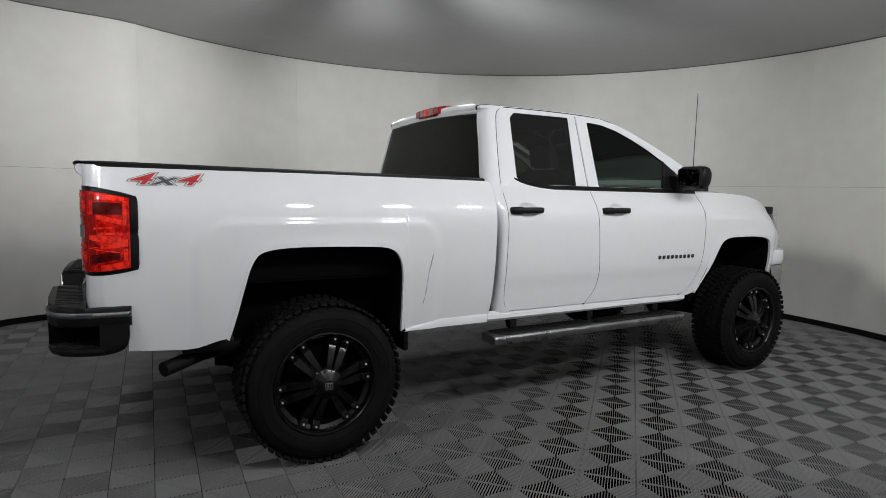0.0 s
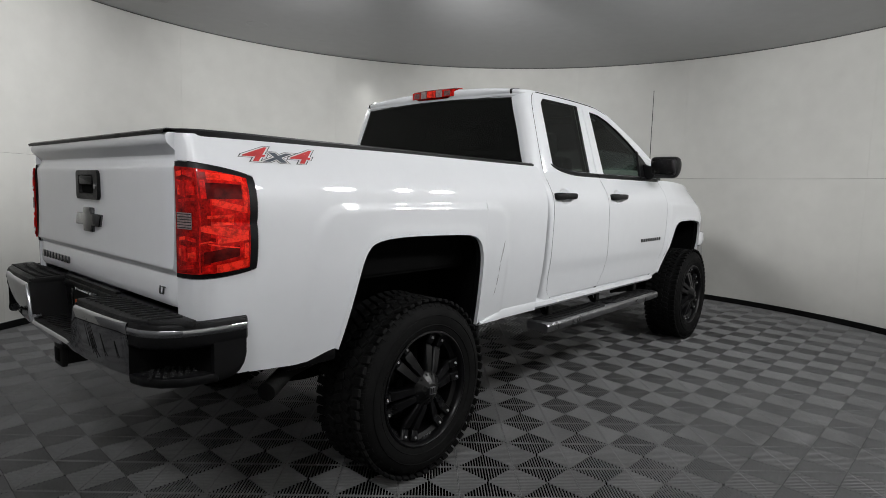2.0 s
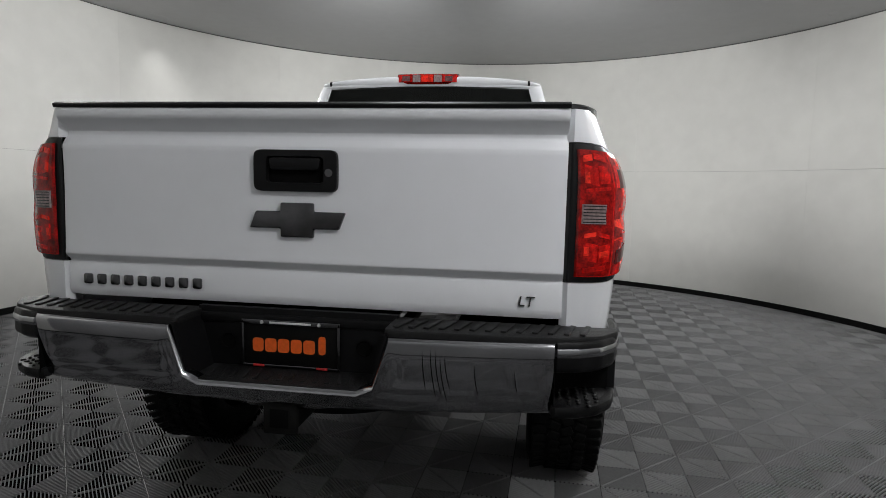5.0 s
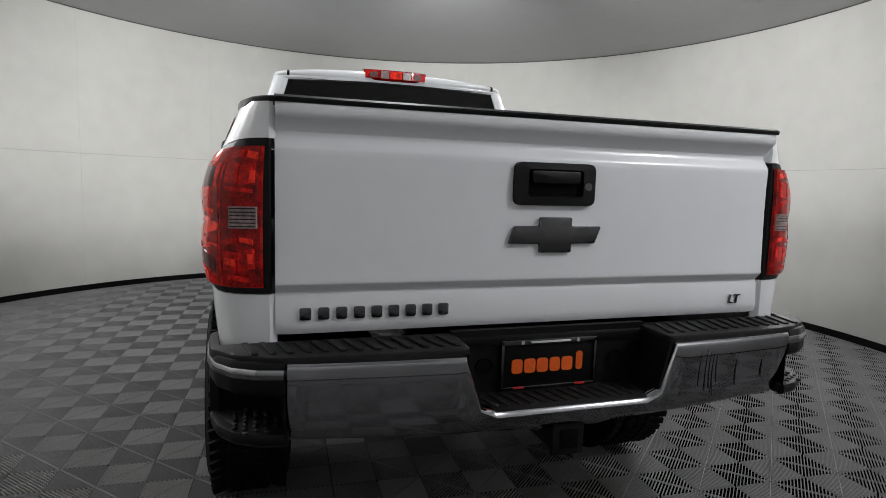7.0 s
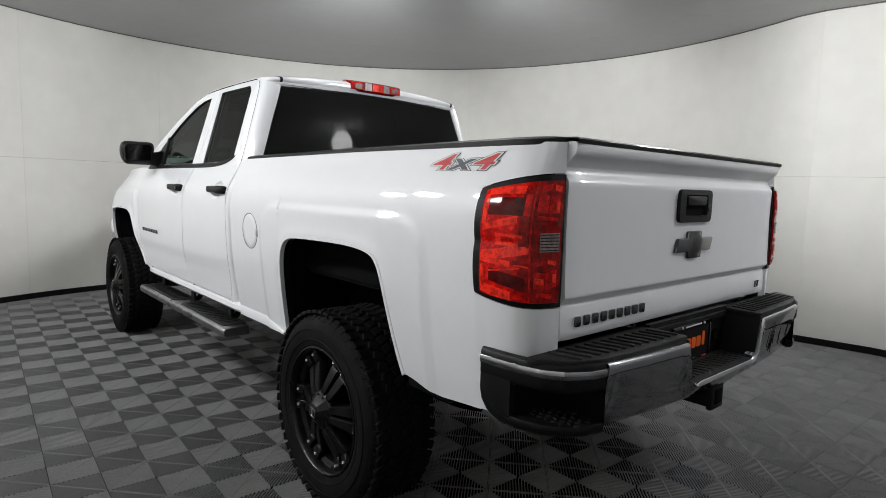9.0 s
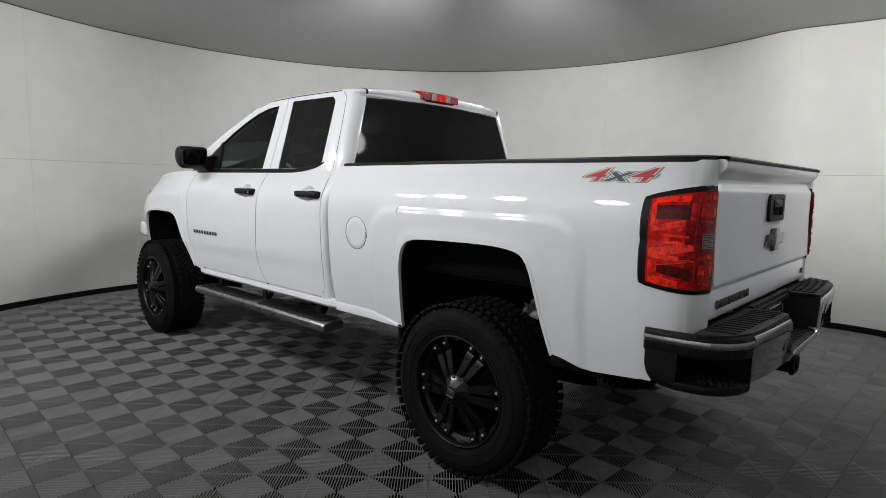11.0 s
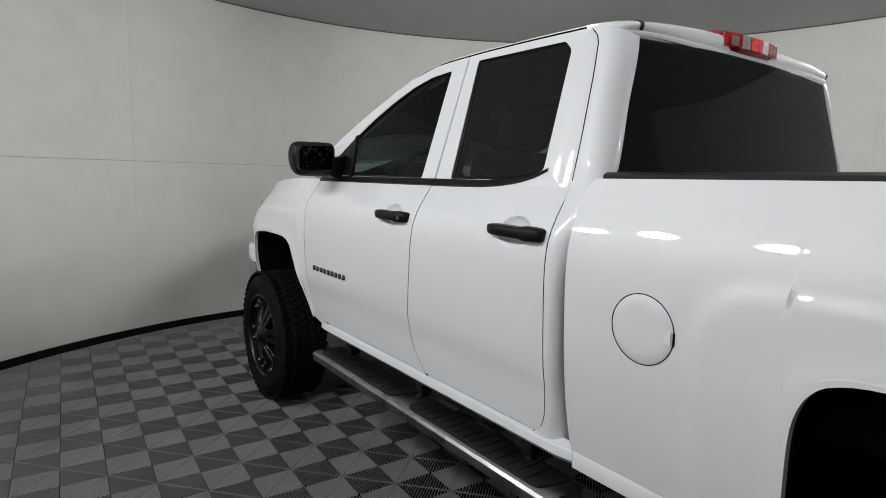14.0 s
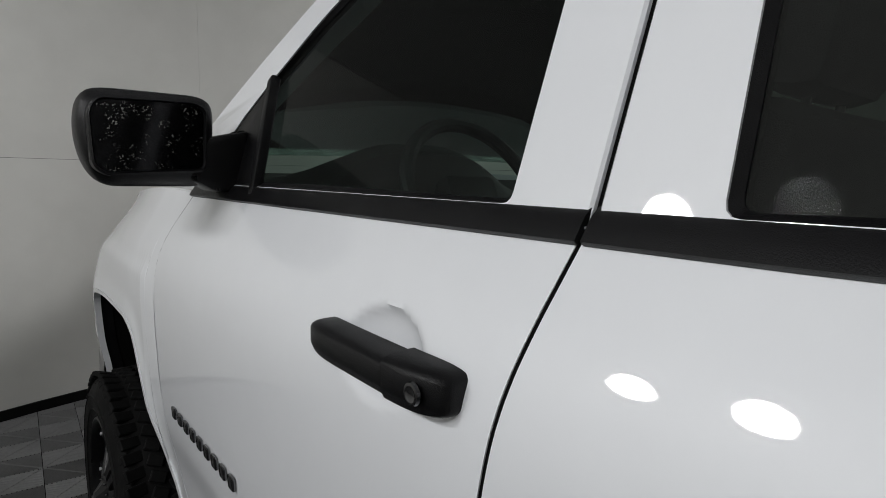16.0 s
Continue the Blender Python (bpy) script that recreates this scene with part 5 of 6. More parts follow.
# side mirrors
for s in (-1, 1):
    P = []
    for v in 0.5 - 0.5 * np.cos(np.linspace(0, math.pi, 19)):
        z = 1.472 + 0.170 * v
        yi, yo = 0.908 - 0.01 * v, 1.119 + 0.010 * math.sin(math.pi * v) - 0.020 * (1 - v) ** 3
        row = []
        for a in np.linspace(0, 2 * math.pi, 33):
            ca, sa = math.cos(a), math.sin(a)
            q = 0.5
            ex, ey = math.copysign(abs(ca) ** q, ca), math.copysign(abs(sa) ** q, sa)
            e = (1 - abs(2 * v - 1) ** 3.4) ** 0.5
            e = max(e, 0.30)
            ym, yh = (yi + yo) / 2, (yo - yi) / 2
            xm = 3.800
            row.append((xm + (0.070 if ex > 0 else 0.058) * ex * e, s * (ym + yh * ey * (0.70 + 0.30 * (1 - abs(2 * v - 1) ** 7) ** 0.5)), z))
        P.append(row)
    n_r, n_c = len(P), len(P[0])
    verts = [p for r in P for p in r[:-1]]
    faces = []
    for i in range(n_r - 1):
        for j in range(n_c - 1):
            a, b = i * (n_c - 1) + j, i * (n_c - 1) + (j + 1) % (n_c - 1)
            faces.append((a, b, b + n_c - 1, a + n_c - 1))
    faces += [tuple(range(n_c - 1)), tuple((n_r - 1) * (n_c - 1) + j for j in range(n_c - 1))[::-1]]
    mir = link("side_mirror", verts, faces, BLACK, truck, "black side mirror on the front door", sharp=40)
    face = rounded([(0.930, 1.500), (1.090, 1.490), (1.112, 1.505), (1.116, 1.600), (1.102, 1.622), (0.945, 1.626), (0.925, 1.615)], 0.014, 5)
    c = np.mean(np.array(face), 0)
    fo, fi = np.array(face), np.array(shrink(face, c, (0.94, 0.90)))
    m = len(face)
    P = [[(3.727, s * fo[j % m][0], fo[j % m][1]), (3.724, s * (0.5 * fo[j % m][0] + 0.5 * fi[j % m][0]), 0.5 * fo[j % m][1] + 0.5 * fi[j % m][1]), (3.732, s * fi[j % m][0], fi[j % m][1])] for j in range(m + 1)]
    sheet("mirror_bezel", P, (0.03, 0, 0), BLACK, mir)
    prism("mirror_glass", [tuple(q) for q in fi], lambda a, b, d, s=s: (3.729 + d, s * a, b), 0.004, MIRROR, mir, "mirror glass coloured near black for its dark reflection, with dirt specks")
    prism("mirror_arm", rounded([(0.840, 1.462), (0.840, 1.582), (0.885, 1.572), (0.930, 1.560), (0.950, 1.540), (0.950, 1.486), (0.905, 1.462)], 0.010, 4), lambda a, b, d, s=s: (3.752 + d, s * a, b), 0.085, BLACK, mir, bevel=0.008)

# scraped dent in the right bed side, ahead of the wheel arch
for z0, z1, xa, xb, wide in ((0.958, 1.074, 1.651, 1.677, 0.0042), (0.905, 0.950, 1.648, 1.651, 0.0026), (0.835, 0.893, 1.640, 1.647, 0.0034), (0.780, 0.822, 1.628, 1.638, 0.0022)):
    P = []
    for v in np.linspace(0, 1, 14):
        z, x = z0 + (z1 - z0) * v, xa + (xb - xa) * v + 0.0012 * math.sin(23 * v + 50 * z0)
        half = wide * (0.25 + math.sin(math.pi * v) ** 0.7 * 0.75)
        P.append([(x + k * half, -(bed_y(x, z) + 0.0008 - 0.0004 * abs(k)), z) for k in (-1, 0, 1)])
    sheet("scrape", P, (0, 0.0006, 0), SCUFF, right_side, "grey scrape in the white paint")

# torn pale lining in the left rear wheel arch
rng = random.Random(9)
scrap = []
for u in np.linspace(0, 1, 9):
    row = []
    for v in np.linspace(0, 1, 8):
        edge = 0.018 * (rng.random() - 0.5)
        row.append((0.865 + 0.115 * u - 0.03 * v + edge, 0.600 + 0.020 * math.sin(7 * u + 5 * v) + 0.012 * rng.random(), 0.735 + 0.085 * v + 0.02 * math.sin(5 * u) + edge))
    scrap.append(row)
sheet("torn_lining", scrap, (0, -0.002, 0), SCRAP, truck, "torn pale lining scrap in the wheel arch", 20)

# antenna on the right fender
lathe("antenna", [(0.0, 0.0), (0.018, 0.0), (0.016, 0.012), (0.007, 0.02), (0.0045, 0.05), (0.0034, 0.06), (0.0026, 0.745), (0.0036, 0.752), (0.0, 0.756)], BLACK, truck, 12, "z", (4.12, -0.752, 1.472), "thin black whip antenna")

# ---- running boards ----
BOARD = [(0.868, 0.506), (0.868, 0.554), (0.880, 0.559), (1.004, 0.559), (1.016, 0.555), (1.024, 0.545), (1.026, 0.532), (1.022, 0.512), (1.012, 0.505)]
for s in (-1, 1):
    verts, faces, n_b = [], [], len(BOARD)
    ends = [2.082, 2.088, 2.10, 3.77, 3.782, 3.788]
    for i, x in enumerate(ends):
        k = 0.90 if i in (0, 5) else 0.97 if i in (1, 4) else 1.0
        verts += [(x, s * (0.947 + (y - 0.947) * k), 0.532 + (z - 0.532) * k) for y, z in BOARD]
    for i in range(len(ends) - 1):
        for j in range(n_b):
            a, b = i * n_b + j, i * n_b + (j + 1) % n_b
            faces.append((a, b, b + n_b, a + n_b))
    faces += [tuple(range(n_b)), tuple((len(ends) - 1) * n_b + j for j in range(n_b))[::-1]]
    rb = link("running_board", verts, faces, SILVER, truck, "flat side step with silver edge and black tread pads", sharp=28)
    for x0, x1 in ((2.15, 2.88), (3.02, 3.73)):
        outline = rounded([(x0 - 0.03, 0.868), (x0 - 0.005, 1.004), (x1 + 0.005, 1.004), (x1 + 0.03, 0.868)], 0.03, 6)
        prism("tread_pad", outline, lambda a, b, d, s=s: (a, s * b, 0.556 + d), 0.009, PAD, rb, "black ribbed tread pad", bevel=0.004)
        for k in range(14):
            xx = x0 + 0.06 + k * (x1 - x0 - 0.12) / 13
            box("tread_rib", (xx, s * 0.938, 0.566), (0.012, 0.10, 0.005), PAD, rb, 0.0015)
    for x in (2.30, 2.95, 3.60):
        tube("bracket", [(x, s * 0.93, 0.535), (x, s * 0.86, 0.575), (x, s * 0.82, 0.64)], 0.018, CHASSIS, rb, 8)
        box("bracket_plate", (x, s * 0.895, 0.600), (0.05, 0.02, 0.05), CHASSIS, rb, 0.004)

# ---- wheels ----
def make_wheel():
    w = new("wheel")
    w.parent = truck
    w["label"] = "gloss black six-spoke wheel with chunky mud tyre"
    h = TW / 2
    prof = [(0.262, -h + 0.035), (0.275, -h + 0.012), (0.30, -h + 0.004), (0.335, -h), (0.362, -h + 0.005), (0.384, -h + 0.017), (0.399, -h + 0.034), (0.4075, -h + 0.058), (0.410, -h + 0.09), (0.411, 0), (0.410, h - 0.09), (0.4075, h - 0.058), (0.399, h - 0.034), (0.384, h - 0.017), (0.362, h - 0.005), (0.335, h), (0.30, h - 0.004), (0.275, h - 0.012), (0.262, h - 0.035)]
    tyre = lathe("tyre", prof, RUBBER, w, 96, "y", label="black off-road tyre with deep tread")
    # tread blocks, in staggered rows round the tyre
    bm = bmesh.new()
    n_b = 56
    for i in range(n_b):
        for row, (yy, wy, lx, st, yaw) in enumerate(((-0.112, 0.056, 0.034, 0.0, 10), (-0.055, 0.044, 0.034, 0.5, -24), (-0.004, 0.044, 0.034, 0.0, 24), (0.048, 0.044, 0.034, 0.5, -24), (0.108, 0.058, 0.034, 0.0, -10))):
            a = 2 * math.pi * (i + st) / n_b
            r = 0.4125 if abs(yy) < 0.1 else 0.4085
            m = pose(0, 0, 0, 0, -math.degrees(a), 0) @ pose(r, yy, 0, 0, 0, 0) @ pose(0, 0, 0, yaw, 0, -16 * (1 if yy > 0 else -1) if abs(yy) > 0.1 else 0)
            bm_box(0, 0, 0, 0.016, wy, lx, 0.003, 1, m, bm)
        for sgn in (-1, 1):
            a = 2 * math.pi * (i + 0.25) / n_b
            m = pose(0, 0, 0, 0, -math.degrees(a), 0) @ pose(0.390, sgn * (h - 0.0245), 0, 0, 0, sgn * -42)
            bm_box(0, 0, 0, 0.030 if i % 2 else 0.020, 0.0055, 0.028 if i % 2 else 0.022, 0.002, 1, m, bm)
    part("tread", bm, RUBBER, w)
    for rr in (0.300, 0.345):
        lathe("sidewall_ring", [(rr - 0.003, -h + 0.004), (rr, -h - 0.0015 + (0.003 if rr < 0.31 else 0)), (rr + 0.003, -h + 0.004)], RUBBER, w, 64)
    # barrel and lip; the wheel's face looks towards -y
    lathe("rim", [(0.225, h - 0.02), (0.228, 0.02), (0.224, -h + 0.085), (0.232, -h + 0.060), (0.252, -h + 0.048), (0.254, -h + 0.030), (0.258, -h + 0.014), (0.264, -h + 0.008), (0.271, -h + 0.010), (0.274, -h + 0.020), (0.272, -h + 0.035)], RIM, w, 72, label="gloss black wheel rim")
    lathe("brake_disc", [(0.06, 0.0), (0.175, 0.0), (0.178, 0.01), (0.175, 0.02), (0.06, 0.02)], CHASSIS, w, 48)
    lathe("wheel_back", [(0.0, 0.045), (0.232, 0.045), (0.232, 0.06), (0.0, 0.06)], LINER, w, 40)
    # six pairs of spokes that part towards the rim, each ending in a pad with a bolt
    for k in range(6):
        a0 = 2 * math.pi * k / 6 + math.radians(13)

        def at(r, t, y):
            return (r * math.cos(a0) - t * math.sin(a0), y, r * math.sin(a0) + t * math.cos(a0))

        # the web that joins the pair at its root
        web = [[at(r, t, y) for t in np.linspace(-wd, wd, 5)] for r, wd, y in ((0.070, 0.030, -h + 0.036), (0.100, 0.030, -h + 0.040), (0.118, 0.024, -h + 0.052))]
        sheet("spoke_web", web, (0, 0.03, 0), RIM, w)
        for sgn in (-1, 1):
            rows = []
            for r, t, wd, y in ((0.076, 0.0195, 0.0150, -h + 0.014), (0.090, 0.0210, 0.0165, -h + 0.014), (0.125, 0.0250, 0.0195, -h + 0.024), (0.165, 0.0290, 0.0220, -h + 0.036), (0.192, 0.0320, 0.0235, -h + 0.044), (0.198, 0.0325, 0.0235, -h + 0.050)):
                tc = sgn * t
                rows.append([at(r, tc - wd, y + 0.055), at(r, tc - wd, y + 0.006), at(r, tc - wd + 0.004, y), at(r, tc + wd - 0.004, y), at(r, tc + wd, y + 0.006), at(r, tc + wd, y + 0.055)])
            sheet("spoke", rows, (0, 0.006, 0), RIM, w)
            pad = []
            for r, t, wd, y in ((0.197, 0.0325, 0.0185, -h + 0.053), (0.203, 0.0330, 0.0195, -h + 0.043), (0.226, 0.0350, 0.0210, -h + 0.036), (0.246, 0.0370, 0.0225, -h + 0.034), (0.252, 0.0375, 0.0225, -h + 0.040)):
                tc = sgn * t
                pad.append([at(r, tc - wd, y + 0.04), at(r, tc - wd, y + 0.005), at(r, tc - wd + 0.004, y), at(r, tc + wd - 0.004, y), at(r, tc + wd, y + 0.005), at(r, tc + wd, y + 0.04)])
            sheet("spoke_pad", pad, (0, 0.006, 0), RIM, w)
            bolt = at(0.231, sgn * 0.0355, -h + 0.035)
            lathe("bolt", [(0.0, -0.003), (0.0028, -0.003), (0.0032, -0.0045), (0.0050, -0.0060), (0.0058, -0.0050), (0.0060, 0.001)], STEEL, w, 10, "y", bolt, "small bright rim bolt")
        # groove between two pairs on the lip
        groove = 2 * math.pi * (k + 0.5) / 6 + math.radians(13)
        for off in (-0.035, 0.0, 0.035):
            if k % 3 == 1:
                c, sn = math.cos(groove + off * 2.2), math.sin(groove + off * 2.2)
                box("lip_mark", (0.248 * c, -h + 0.046, 0.248 * sn), (0.010, 0.002, 0.014), SILVER, w, 0.0006, m=pose(0, 0, 0, 0, -math.degrees(groove + off * 2.2), 0))
    # large hub with a raised facet and a plain plate on its nose
    lathe("hub_cap", [(0.0, -h - 0.020), (0.030, -h - 0.020), (0.036, -h - 0.017), (0.060, -h + 0.004), (0.078, -h + 0.014), (0.086, -h + 0.022), (0.089, -h + 0.034), (0.089, -h + 0.09)], RIM, w, 12, label="black faceted hub cap", sharp=14)
    box("cap_emblem", (0, -h - 0.0215, 0), (0.044, 0.003, 0.036), SILVER, w, 0.004)
    for dx in (-0.013, 0.0, 0.013):
        box("cap_mark", (dx, -h - 0.0235, 0), (0.004, 0.0015, 0.026), RIM, w, 0.0005)
    for k in range(12):
        a = 2 * math.pi * (k + 0.5) / 12
        lathe("nut", [(0.0, -0.005), (0.003, -0.005), (0.004, 0.0)], BADGE, w, 8, "y", (0.070 * math.cos(a), -h + 0.0095, 0.070 * math.sin(a)))
    return w


wheel = make_wheel()
YW = 0.865
wheel.matrix_basis = pose(RX, -YW, TYRE, 0, 4, 0)
for x, s, spin in ((RX, 1, 10), (RX + WB, -1, -17), (RX + WB, 1, 5)):
    copy_thing(wheel, pose(x, s * (YW if x < 2 else YW - 0.012), TYRE, 0, spin, 0 if s < 0 else 180))

# ---- underside ----
for s in (-1, 1):
    box("frame_rail", (2.9, s * 0.42, 0.62), (5.2, 0.08, 0.13), CHASSIS, truck, 0.01, "dark steel frame rail")
    tube("shock", [(RX - 0.12, s * 0.52, 0.42), (RX - 0.02, s * 0.48, 0.98)], [0.028, 0.034], CHASSIS, truck, 10)
    tube("leaf_spring", [(RX - 0.60, s * 0.50, 0.58), (RX - 0.25, s * 0.50, 0.47), (RX, s * 0.50, 0.44), (RX + 0.25, s * 0.50, 0.48), (RX + 0.60, s * 0.50, 0.60)], 0.03, CHASSIS, truck, 8)
    tube("control_arm", [(RX + WB, s * 0.35, 0.50), (RX + WB, s * 0.70, 0.42)], 0.035, CHASSIS, truck, 8)
tube("rear_axle", [(RX, -0.72, TYRE), (RX, -0.2, TYRE), (RX, 0, TYRE), (RX, 0.2, TYRE), (RX, 0.72, TYRE)], [0.05, 0.055, 0.15, 0.055, 0.05], CHASSIS, truck, 14, "dark rear axle with differential")
tube("front_axle", [(RX + WB, -0.72, TYRE), (RX + WB, 0, TYRE + 0.03), (RX + WB, 0.72, TYRE)], [0.045, 0.11, 0.045], CHASSIS, truck, 12)
tube("drive_shaft", [(RX, 0, TYRE + 0.02), (3.0, 0.0, 0.60)], 0.04, CHASSIS, truck, 10)
tube("exhaust_pipe", [(2.6, -0.34, 0.56), (1.7, -0.36, 0.54), (1.25, -0.60, 0.60), (0.75, -0.66, 0.60), (0.48, -0.74, 0.58), (0.30, -0.86, 0.555)], 0.036, CHASSIS, truck, 12, "dark exhaust tailpipe behind the rear wheel")
lathe("spare_tyre", [(0.16, -0.10), (0.34, -0.10), (0.37, -0.05), (0.37, 0.05), (0.34, 0.10), (0.16, 0.10)], RUBBER, truck, 40, "z", (0.52, 0, 0.60), "spare tyre under the bed", closed=True)
box("fuel_tank", (2.2, 0.28, 0.60), (0.9, 0.42, 0.22), CHASSIS, truck, 0.03)
box("gearbox", (3.3, 0, 0.62), (0.9, 0.40, 0.26), CHASSIS, truck, 0.04)
box("skid_plate", (4.9, 0, 0.62), (0.7, 0.7, 0.06), CHASSIS, truck, 0.01)

# ---- inside the cab ----
for x, names in ((3.22, "front_seat"), (2.52, "rear_seat")):
    for y in (-0.40, 0.40):
        seat = box(names, (x, y, 1.00), (0.50, 0.50, 0.20), SEAT, truck, 0.05, "grey cloth seat")
        box("backrest", (x - 0.26, y, 1.32), (0.16, 0.48, 0.56), SEAT, seat, 0.05, m=pose(0, 0, 0, 0, -10, 0))
        box("headrest", (x - 0.32, y, 1.69), (0.10, 0.26, 0.17), SEAT, seat, 0.04, m=pose(0, 0, 0, 0, -8, 0))
        for dy in (-0.06, 0.06):
            tube("headrest_post", [(x - 0.31, y + dy, 1.52), (x - 0.32, y + dy, 1.66)], 0.006, STEEL, seat, 6)
hump = [math.exp(-(((y - 0.40) / 0.24) ** 4)) for y in np.linspace(-0.78, 0.78, 60)]
sheet("dashboard", [[(3.72, y, 1.18), (3.70, y, 1.34), (3.73, y, 1.43 + 0.075 * h), (3.75, y, 1.455 + 0.100 * h), (3.80, y, 1.468 + 0.108 * h), (3.92, y, 1.480 + 0.070 * h), (4.10, y, 1.485)] for y, h in zip(np.linspace(-0.78, 0.78, 60), hump)], (0.02, 0, -0.03), DASH, truck, "dark grey dashboard")
wheel_pts = [(3.565 + 0.085 * math.sin(a), 0.40 + 0.185 * math.cos(a), 1.452 + 0.165 * math.sin(a)) for a in np.linspace(0, 2 * math.pi, 41)]
sw = tube("steering_wheel", wheel_pts, 0.016, DASH, truck, 10, "dark steering wheel", cap=False)
box("steering_hub", (3.59, 0.40, 1.437), (0.06, 0.15, 0.13), DASH, sw, 0.02, m=pose(0, 0, 0, 0, 25, 0))
for dy in (-0.11, 0.11):
    box("steering_spoke", (3.58, 0.40 + dy, 1.437), (0.02, 0.12, 0.03), DASH, sw, 0.006, m=pose(0, 0, 0, 0, 25, 0))
tube("steering_column", [(3.60, 0.40, 1.437), (3.80, 0.40, 1.36)], 0.035, DASH, sw, 10)
rv = box("rear_view_mirror", (3.46, 0.0, 1.815), (0.035, 0.24, 0.07), DASH, truck, 0.015, "black inside mirror")
tube("mirror_stalk", [(3.47, 0, 1.84), (3.55, 0, 1.89)], 0.01, DASH, rv, 8)
for s in (-1, 1):
    sheet("door_trim", [[(x, s * (0.80), z) for z in (0.75, 1.2, 1.455)] for x in (2.35, 2.86)], (0, s * 0.02, 0), DASH, truck)
    sheet("door_trim", [[(x, s * (0.80), z) for z in (0.75, 1.2, 1.455)] for x in (2.95, 3.75)], (0, s * 0.02, 0), DASH, truck)
    box("sun_visor", (3.30, s * 0.38, 1.915), (0.14, 0.44, 0.018), SEAT, truck, 0.006, m=pose(0, 0, 0, 0, 12, 0))

# ---- the tiled floor ----
TILE, TILE_TURN = 0.3917, -2.5
GAP = 0.0016
ct, st_ = math.cos(radians(TILE_TURN)), math.sin(radians(TILE_TURN))


def tile_xy(a, b):
    """From tile steps to the floor."""
    return (OX + (a * ct - b * st_) * TILE, OY + (a * st_ + b * ct) * TILE)


OX, OY = 2.277, 0.663
floor = tagged(new("floor"), "dark grey vented plastic floor tiles with ribs in alternate directions", "floor", kind="structure")
n = 90
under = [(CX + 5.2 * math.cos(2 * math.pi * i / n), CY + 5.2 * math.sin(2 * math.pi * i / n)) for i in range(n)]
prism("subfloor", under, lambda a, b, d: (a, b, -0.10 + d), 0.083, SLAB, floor)


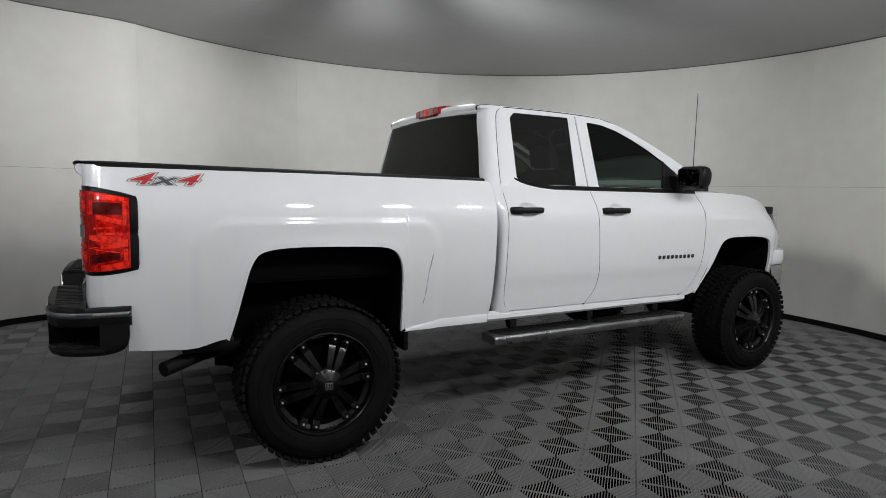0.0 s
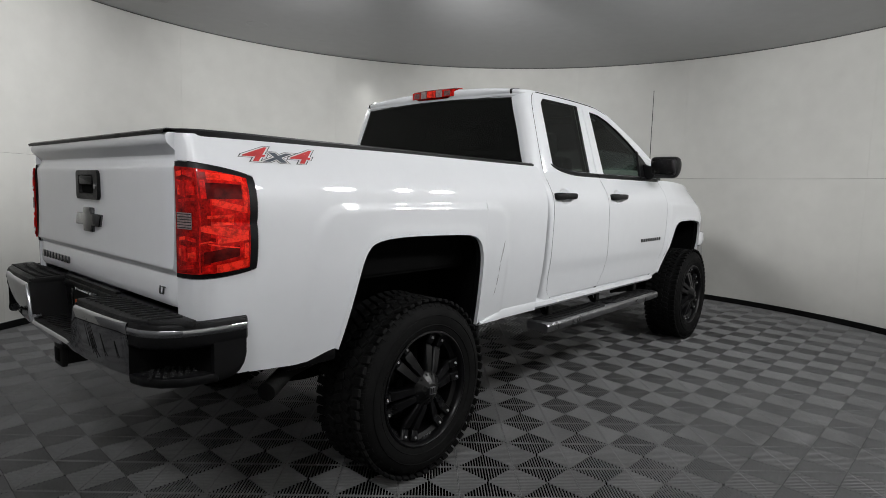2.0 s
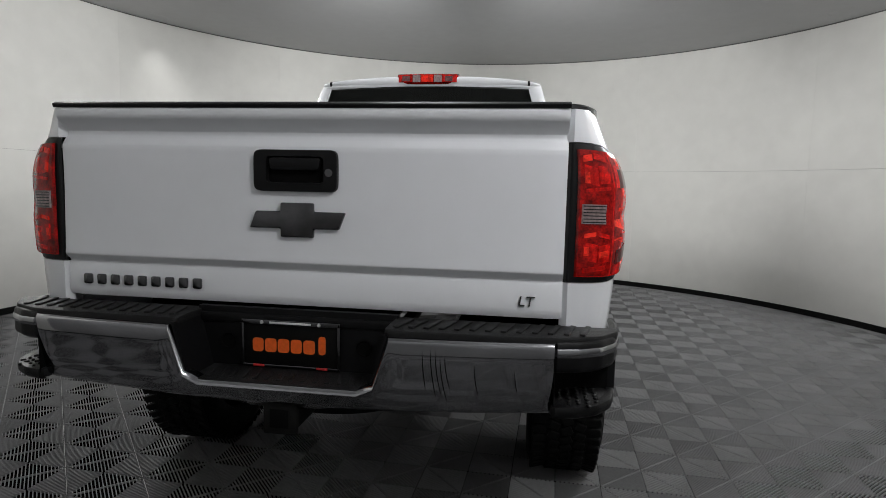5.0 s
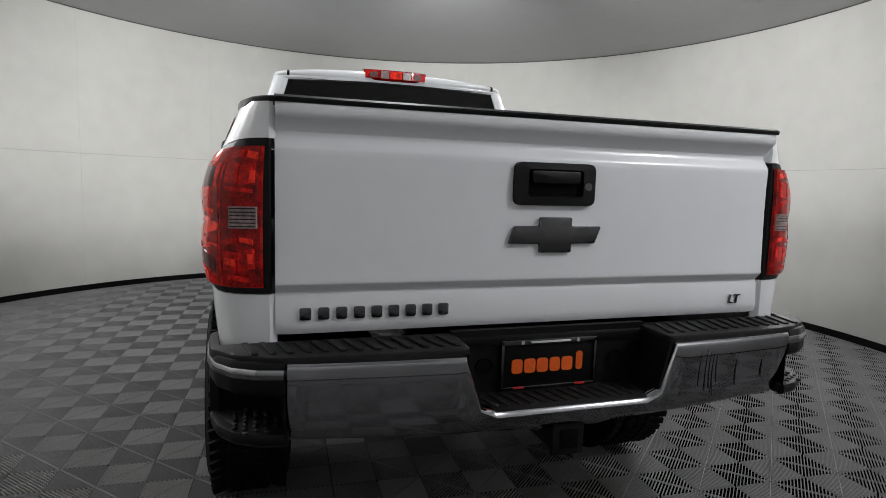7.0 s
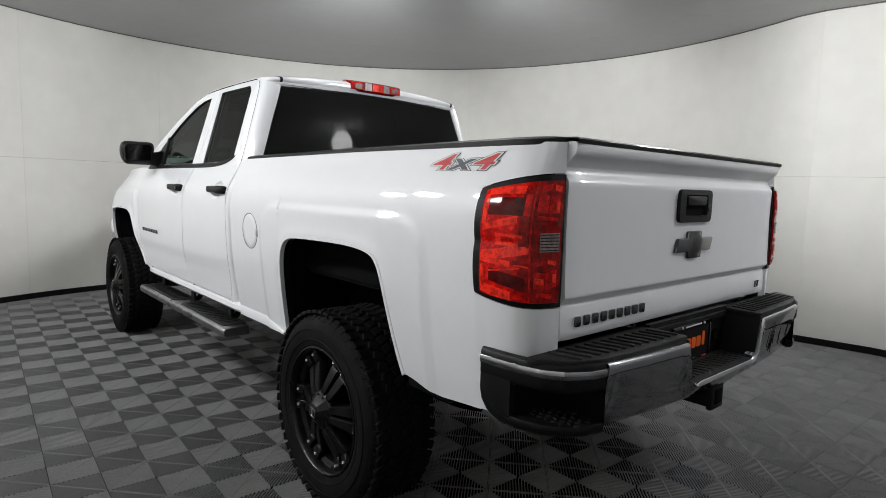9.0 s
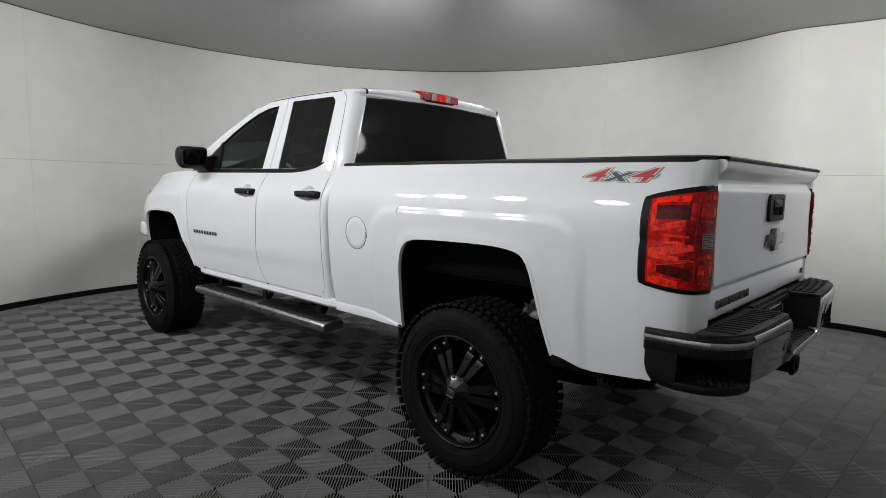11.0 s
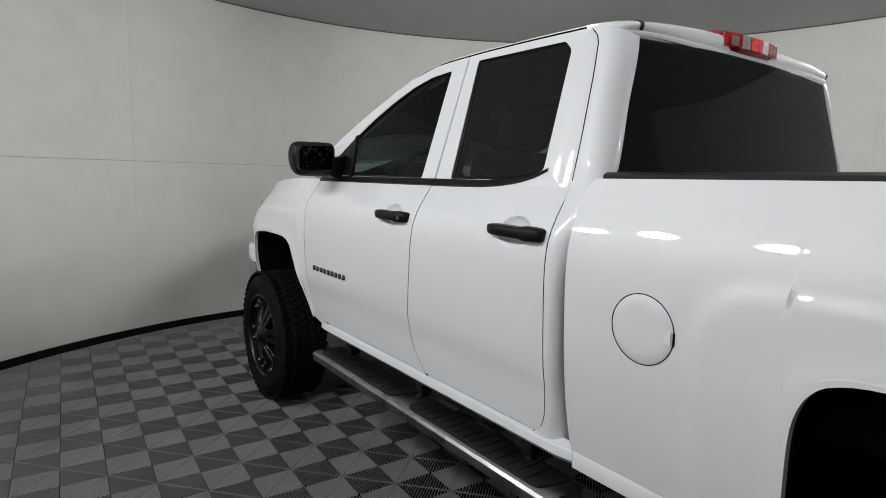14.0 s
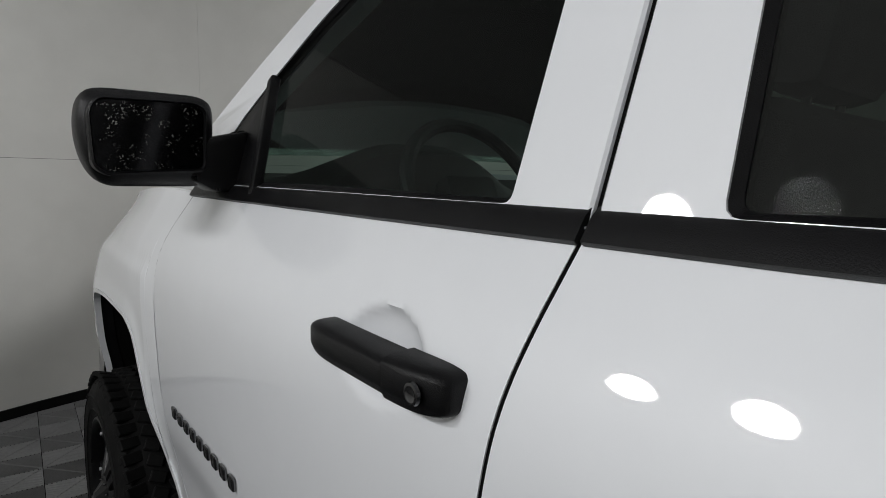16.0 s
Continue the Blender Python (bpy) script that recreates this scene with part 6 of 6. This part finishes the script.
def tile_geometry():
    """One tile: four squares of ribs, each set of ribs lying across the square's own diagonal, with a low bar in the slot along that diagonal."""
    V, F = [], []
    q = TILE / 2 - GAP
    depth, pitch, wide, slot = -0.0092, 0.0136, 0.0031, 0.0034

    def clip(poly, f):
        out = []
        for i in range(len(poly)):
            a, b = poly[i], poly[(i + 1) % len(poly)]
            fa, fb = f(a), f(b)
            if fa >= 0:
                out.append(a)
            if (fa >= 0) != (fb >= 0):
                t = fa / (fa - fb)
                out.append((a[0] + (b[0] - a[0]) * t, a[1] + (b[1] - a[1]) * t))
        return out

    r2 = math.sqrt(0.5)
    for sx in (-1, 1):
        for sy in (-1, 1):
            diag = q * math.sqrt(2)
            k = pitch * 0.5
            while k < diag:
                for half in (-1, 1):
                    p0, p1 = k - wide / 2, k + wide / 2
                    lo, hi = (slot, diag) if half > 0 else (-diag, -slot)
                    quad = [((p * r2 - w * r2), (p * r2 + w * r2)) for p, w in ((p0, lo), (p1, lo), (p1, hi), (p0, hi))]
                    for f in (lambda c: c[0] - 0.0015, lambda c: c[1] - 0.0015, lambda c: q - c[0], lambda c: q - c[1]):
                        if len(quad) > 2:
                            quad = clip(quad, f)
                    if len(quad) > 2:
                        quad = [(a * sx, b * sy) for a, b in quad]
                        if sx * sy < 0:
                            quad = quad[::-1]
                        o, m = len(V), len(quad)
                        # a narrow rounded crown on sides that spread towards the foot
                        rings = []
                        for grow in (-0.22, -0.02, 0.18):
                            ring_at = []
                            for a, b in quad:
                                sh = ((a * sx * r2 + b * sy * r2) - k) * grow
                                ring_at.append((min(max(a + sh * r2 * sx, -q), q), min(max(b + sh * r2 * sy, -q), q)))
                            rings.append(ring_at)
                        V += [(a, b, 0.0) for a, b in rings[0]] + [(a, b, -0.0006) for a, b in rings[1]] + [(a, b, depth) for a, b in rings[2]]
                        F.append(tuple(range(o, o + m)))
                        for r in (0, m):
                            F += [(o + r + i, o + r + m + i, o + r + m + (i + 1) % m, o + r + (i + 1) % m) for i in range(m)]
                k += pitch
            # low solid bar in the slot
            bar = [(0.003 - 0.0010, 0.003 + 0.0010), (0.003 + 0.0010, 0.003 - 0.0010), (q - 0.003 + 0.0010, q - 0.003 - 0.0010), (q - 0.003 - 0.0010, q - 0.003 + 0.0010)]
            bar = [(a * sx, b * sy) for a, b in bar]
            if sx * sy < 0:
                bar = bar[::-1]
            o = len(V)
            V += [(a, b, -0.0016) for a, b in bar] + [(a, b, depth) for a, b in bar]
            F += [(o, o + 1, o + 2, o + 3)] + [(o + i, o + 4 + i, o + 4 + (i + 1) % 4, o + (i + 1) % 4) for i in range(4)]
    return V, F


TV, TF = tile_geometry()
tile_mesh = bpy.data.meshes.new("floor_tile")
tile_mesh.from_pydata(TV, [], TF)
tile_mesh.materials.append(TILEM)
places = []
for i in range(-30, 31):
    for j in range(-30, 31):
        x, y = tile_xy(i, j)
        az = math.degrees(math.atan2(y - CY, x - CX))
        if math.hypot(x - CX, y - CY) < wall_radius(az) + 0.28:
            # those beside and behind the truck lie nearest to the walk
            places.append((math.hypot(max(0.0, x - 3.4), 0.6 * (abs(y) - 1.6) if abs(y) > 1.6 else 0.0) + (0.8 if abs(y) < 0.6 and x > 0.2 else 0.0), x, y))
places.sort()
for k, (_, x, y) in enumerate(places[:300]):
    ob = new("floor_tile", tile_mesh)
    ob.parent = floor
    ob.matrix_basis = pose(x, y, 0, 0, 0, TILE_TURN)
RV, RF = [], []
for _, x, y in places[300:]:
    o = len(RV)
    RV += [(x + a * ct - b * st_, y + a * st_ + b * ct, c) for a, b, c in TV]
    RF += [tuple(o + i for i in f) for f in TF]
rest = bpy.data.meshes.new("outer_tiles")
rest.from_pydata(RV, [], RF)
rest.materials.append(TILEM)
far = tagged(new("outer_tiles", rest), "dark grey vented floor tiles along the wall", kind="stuff")
far.parent = floor
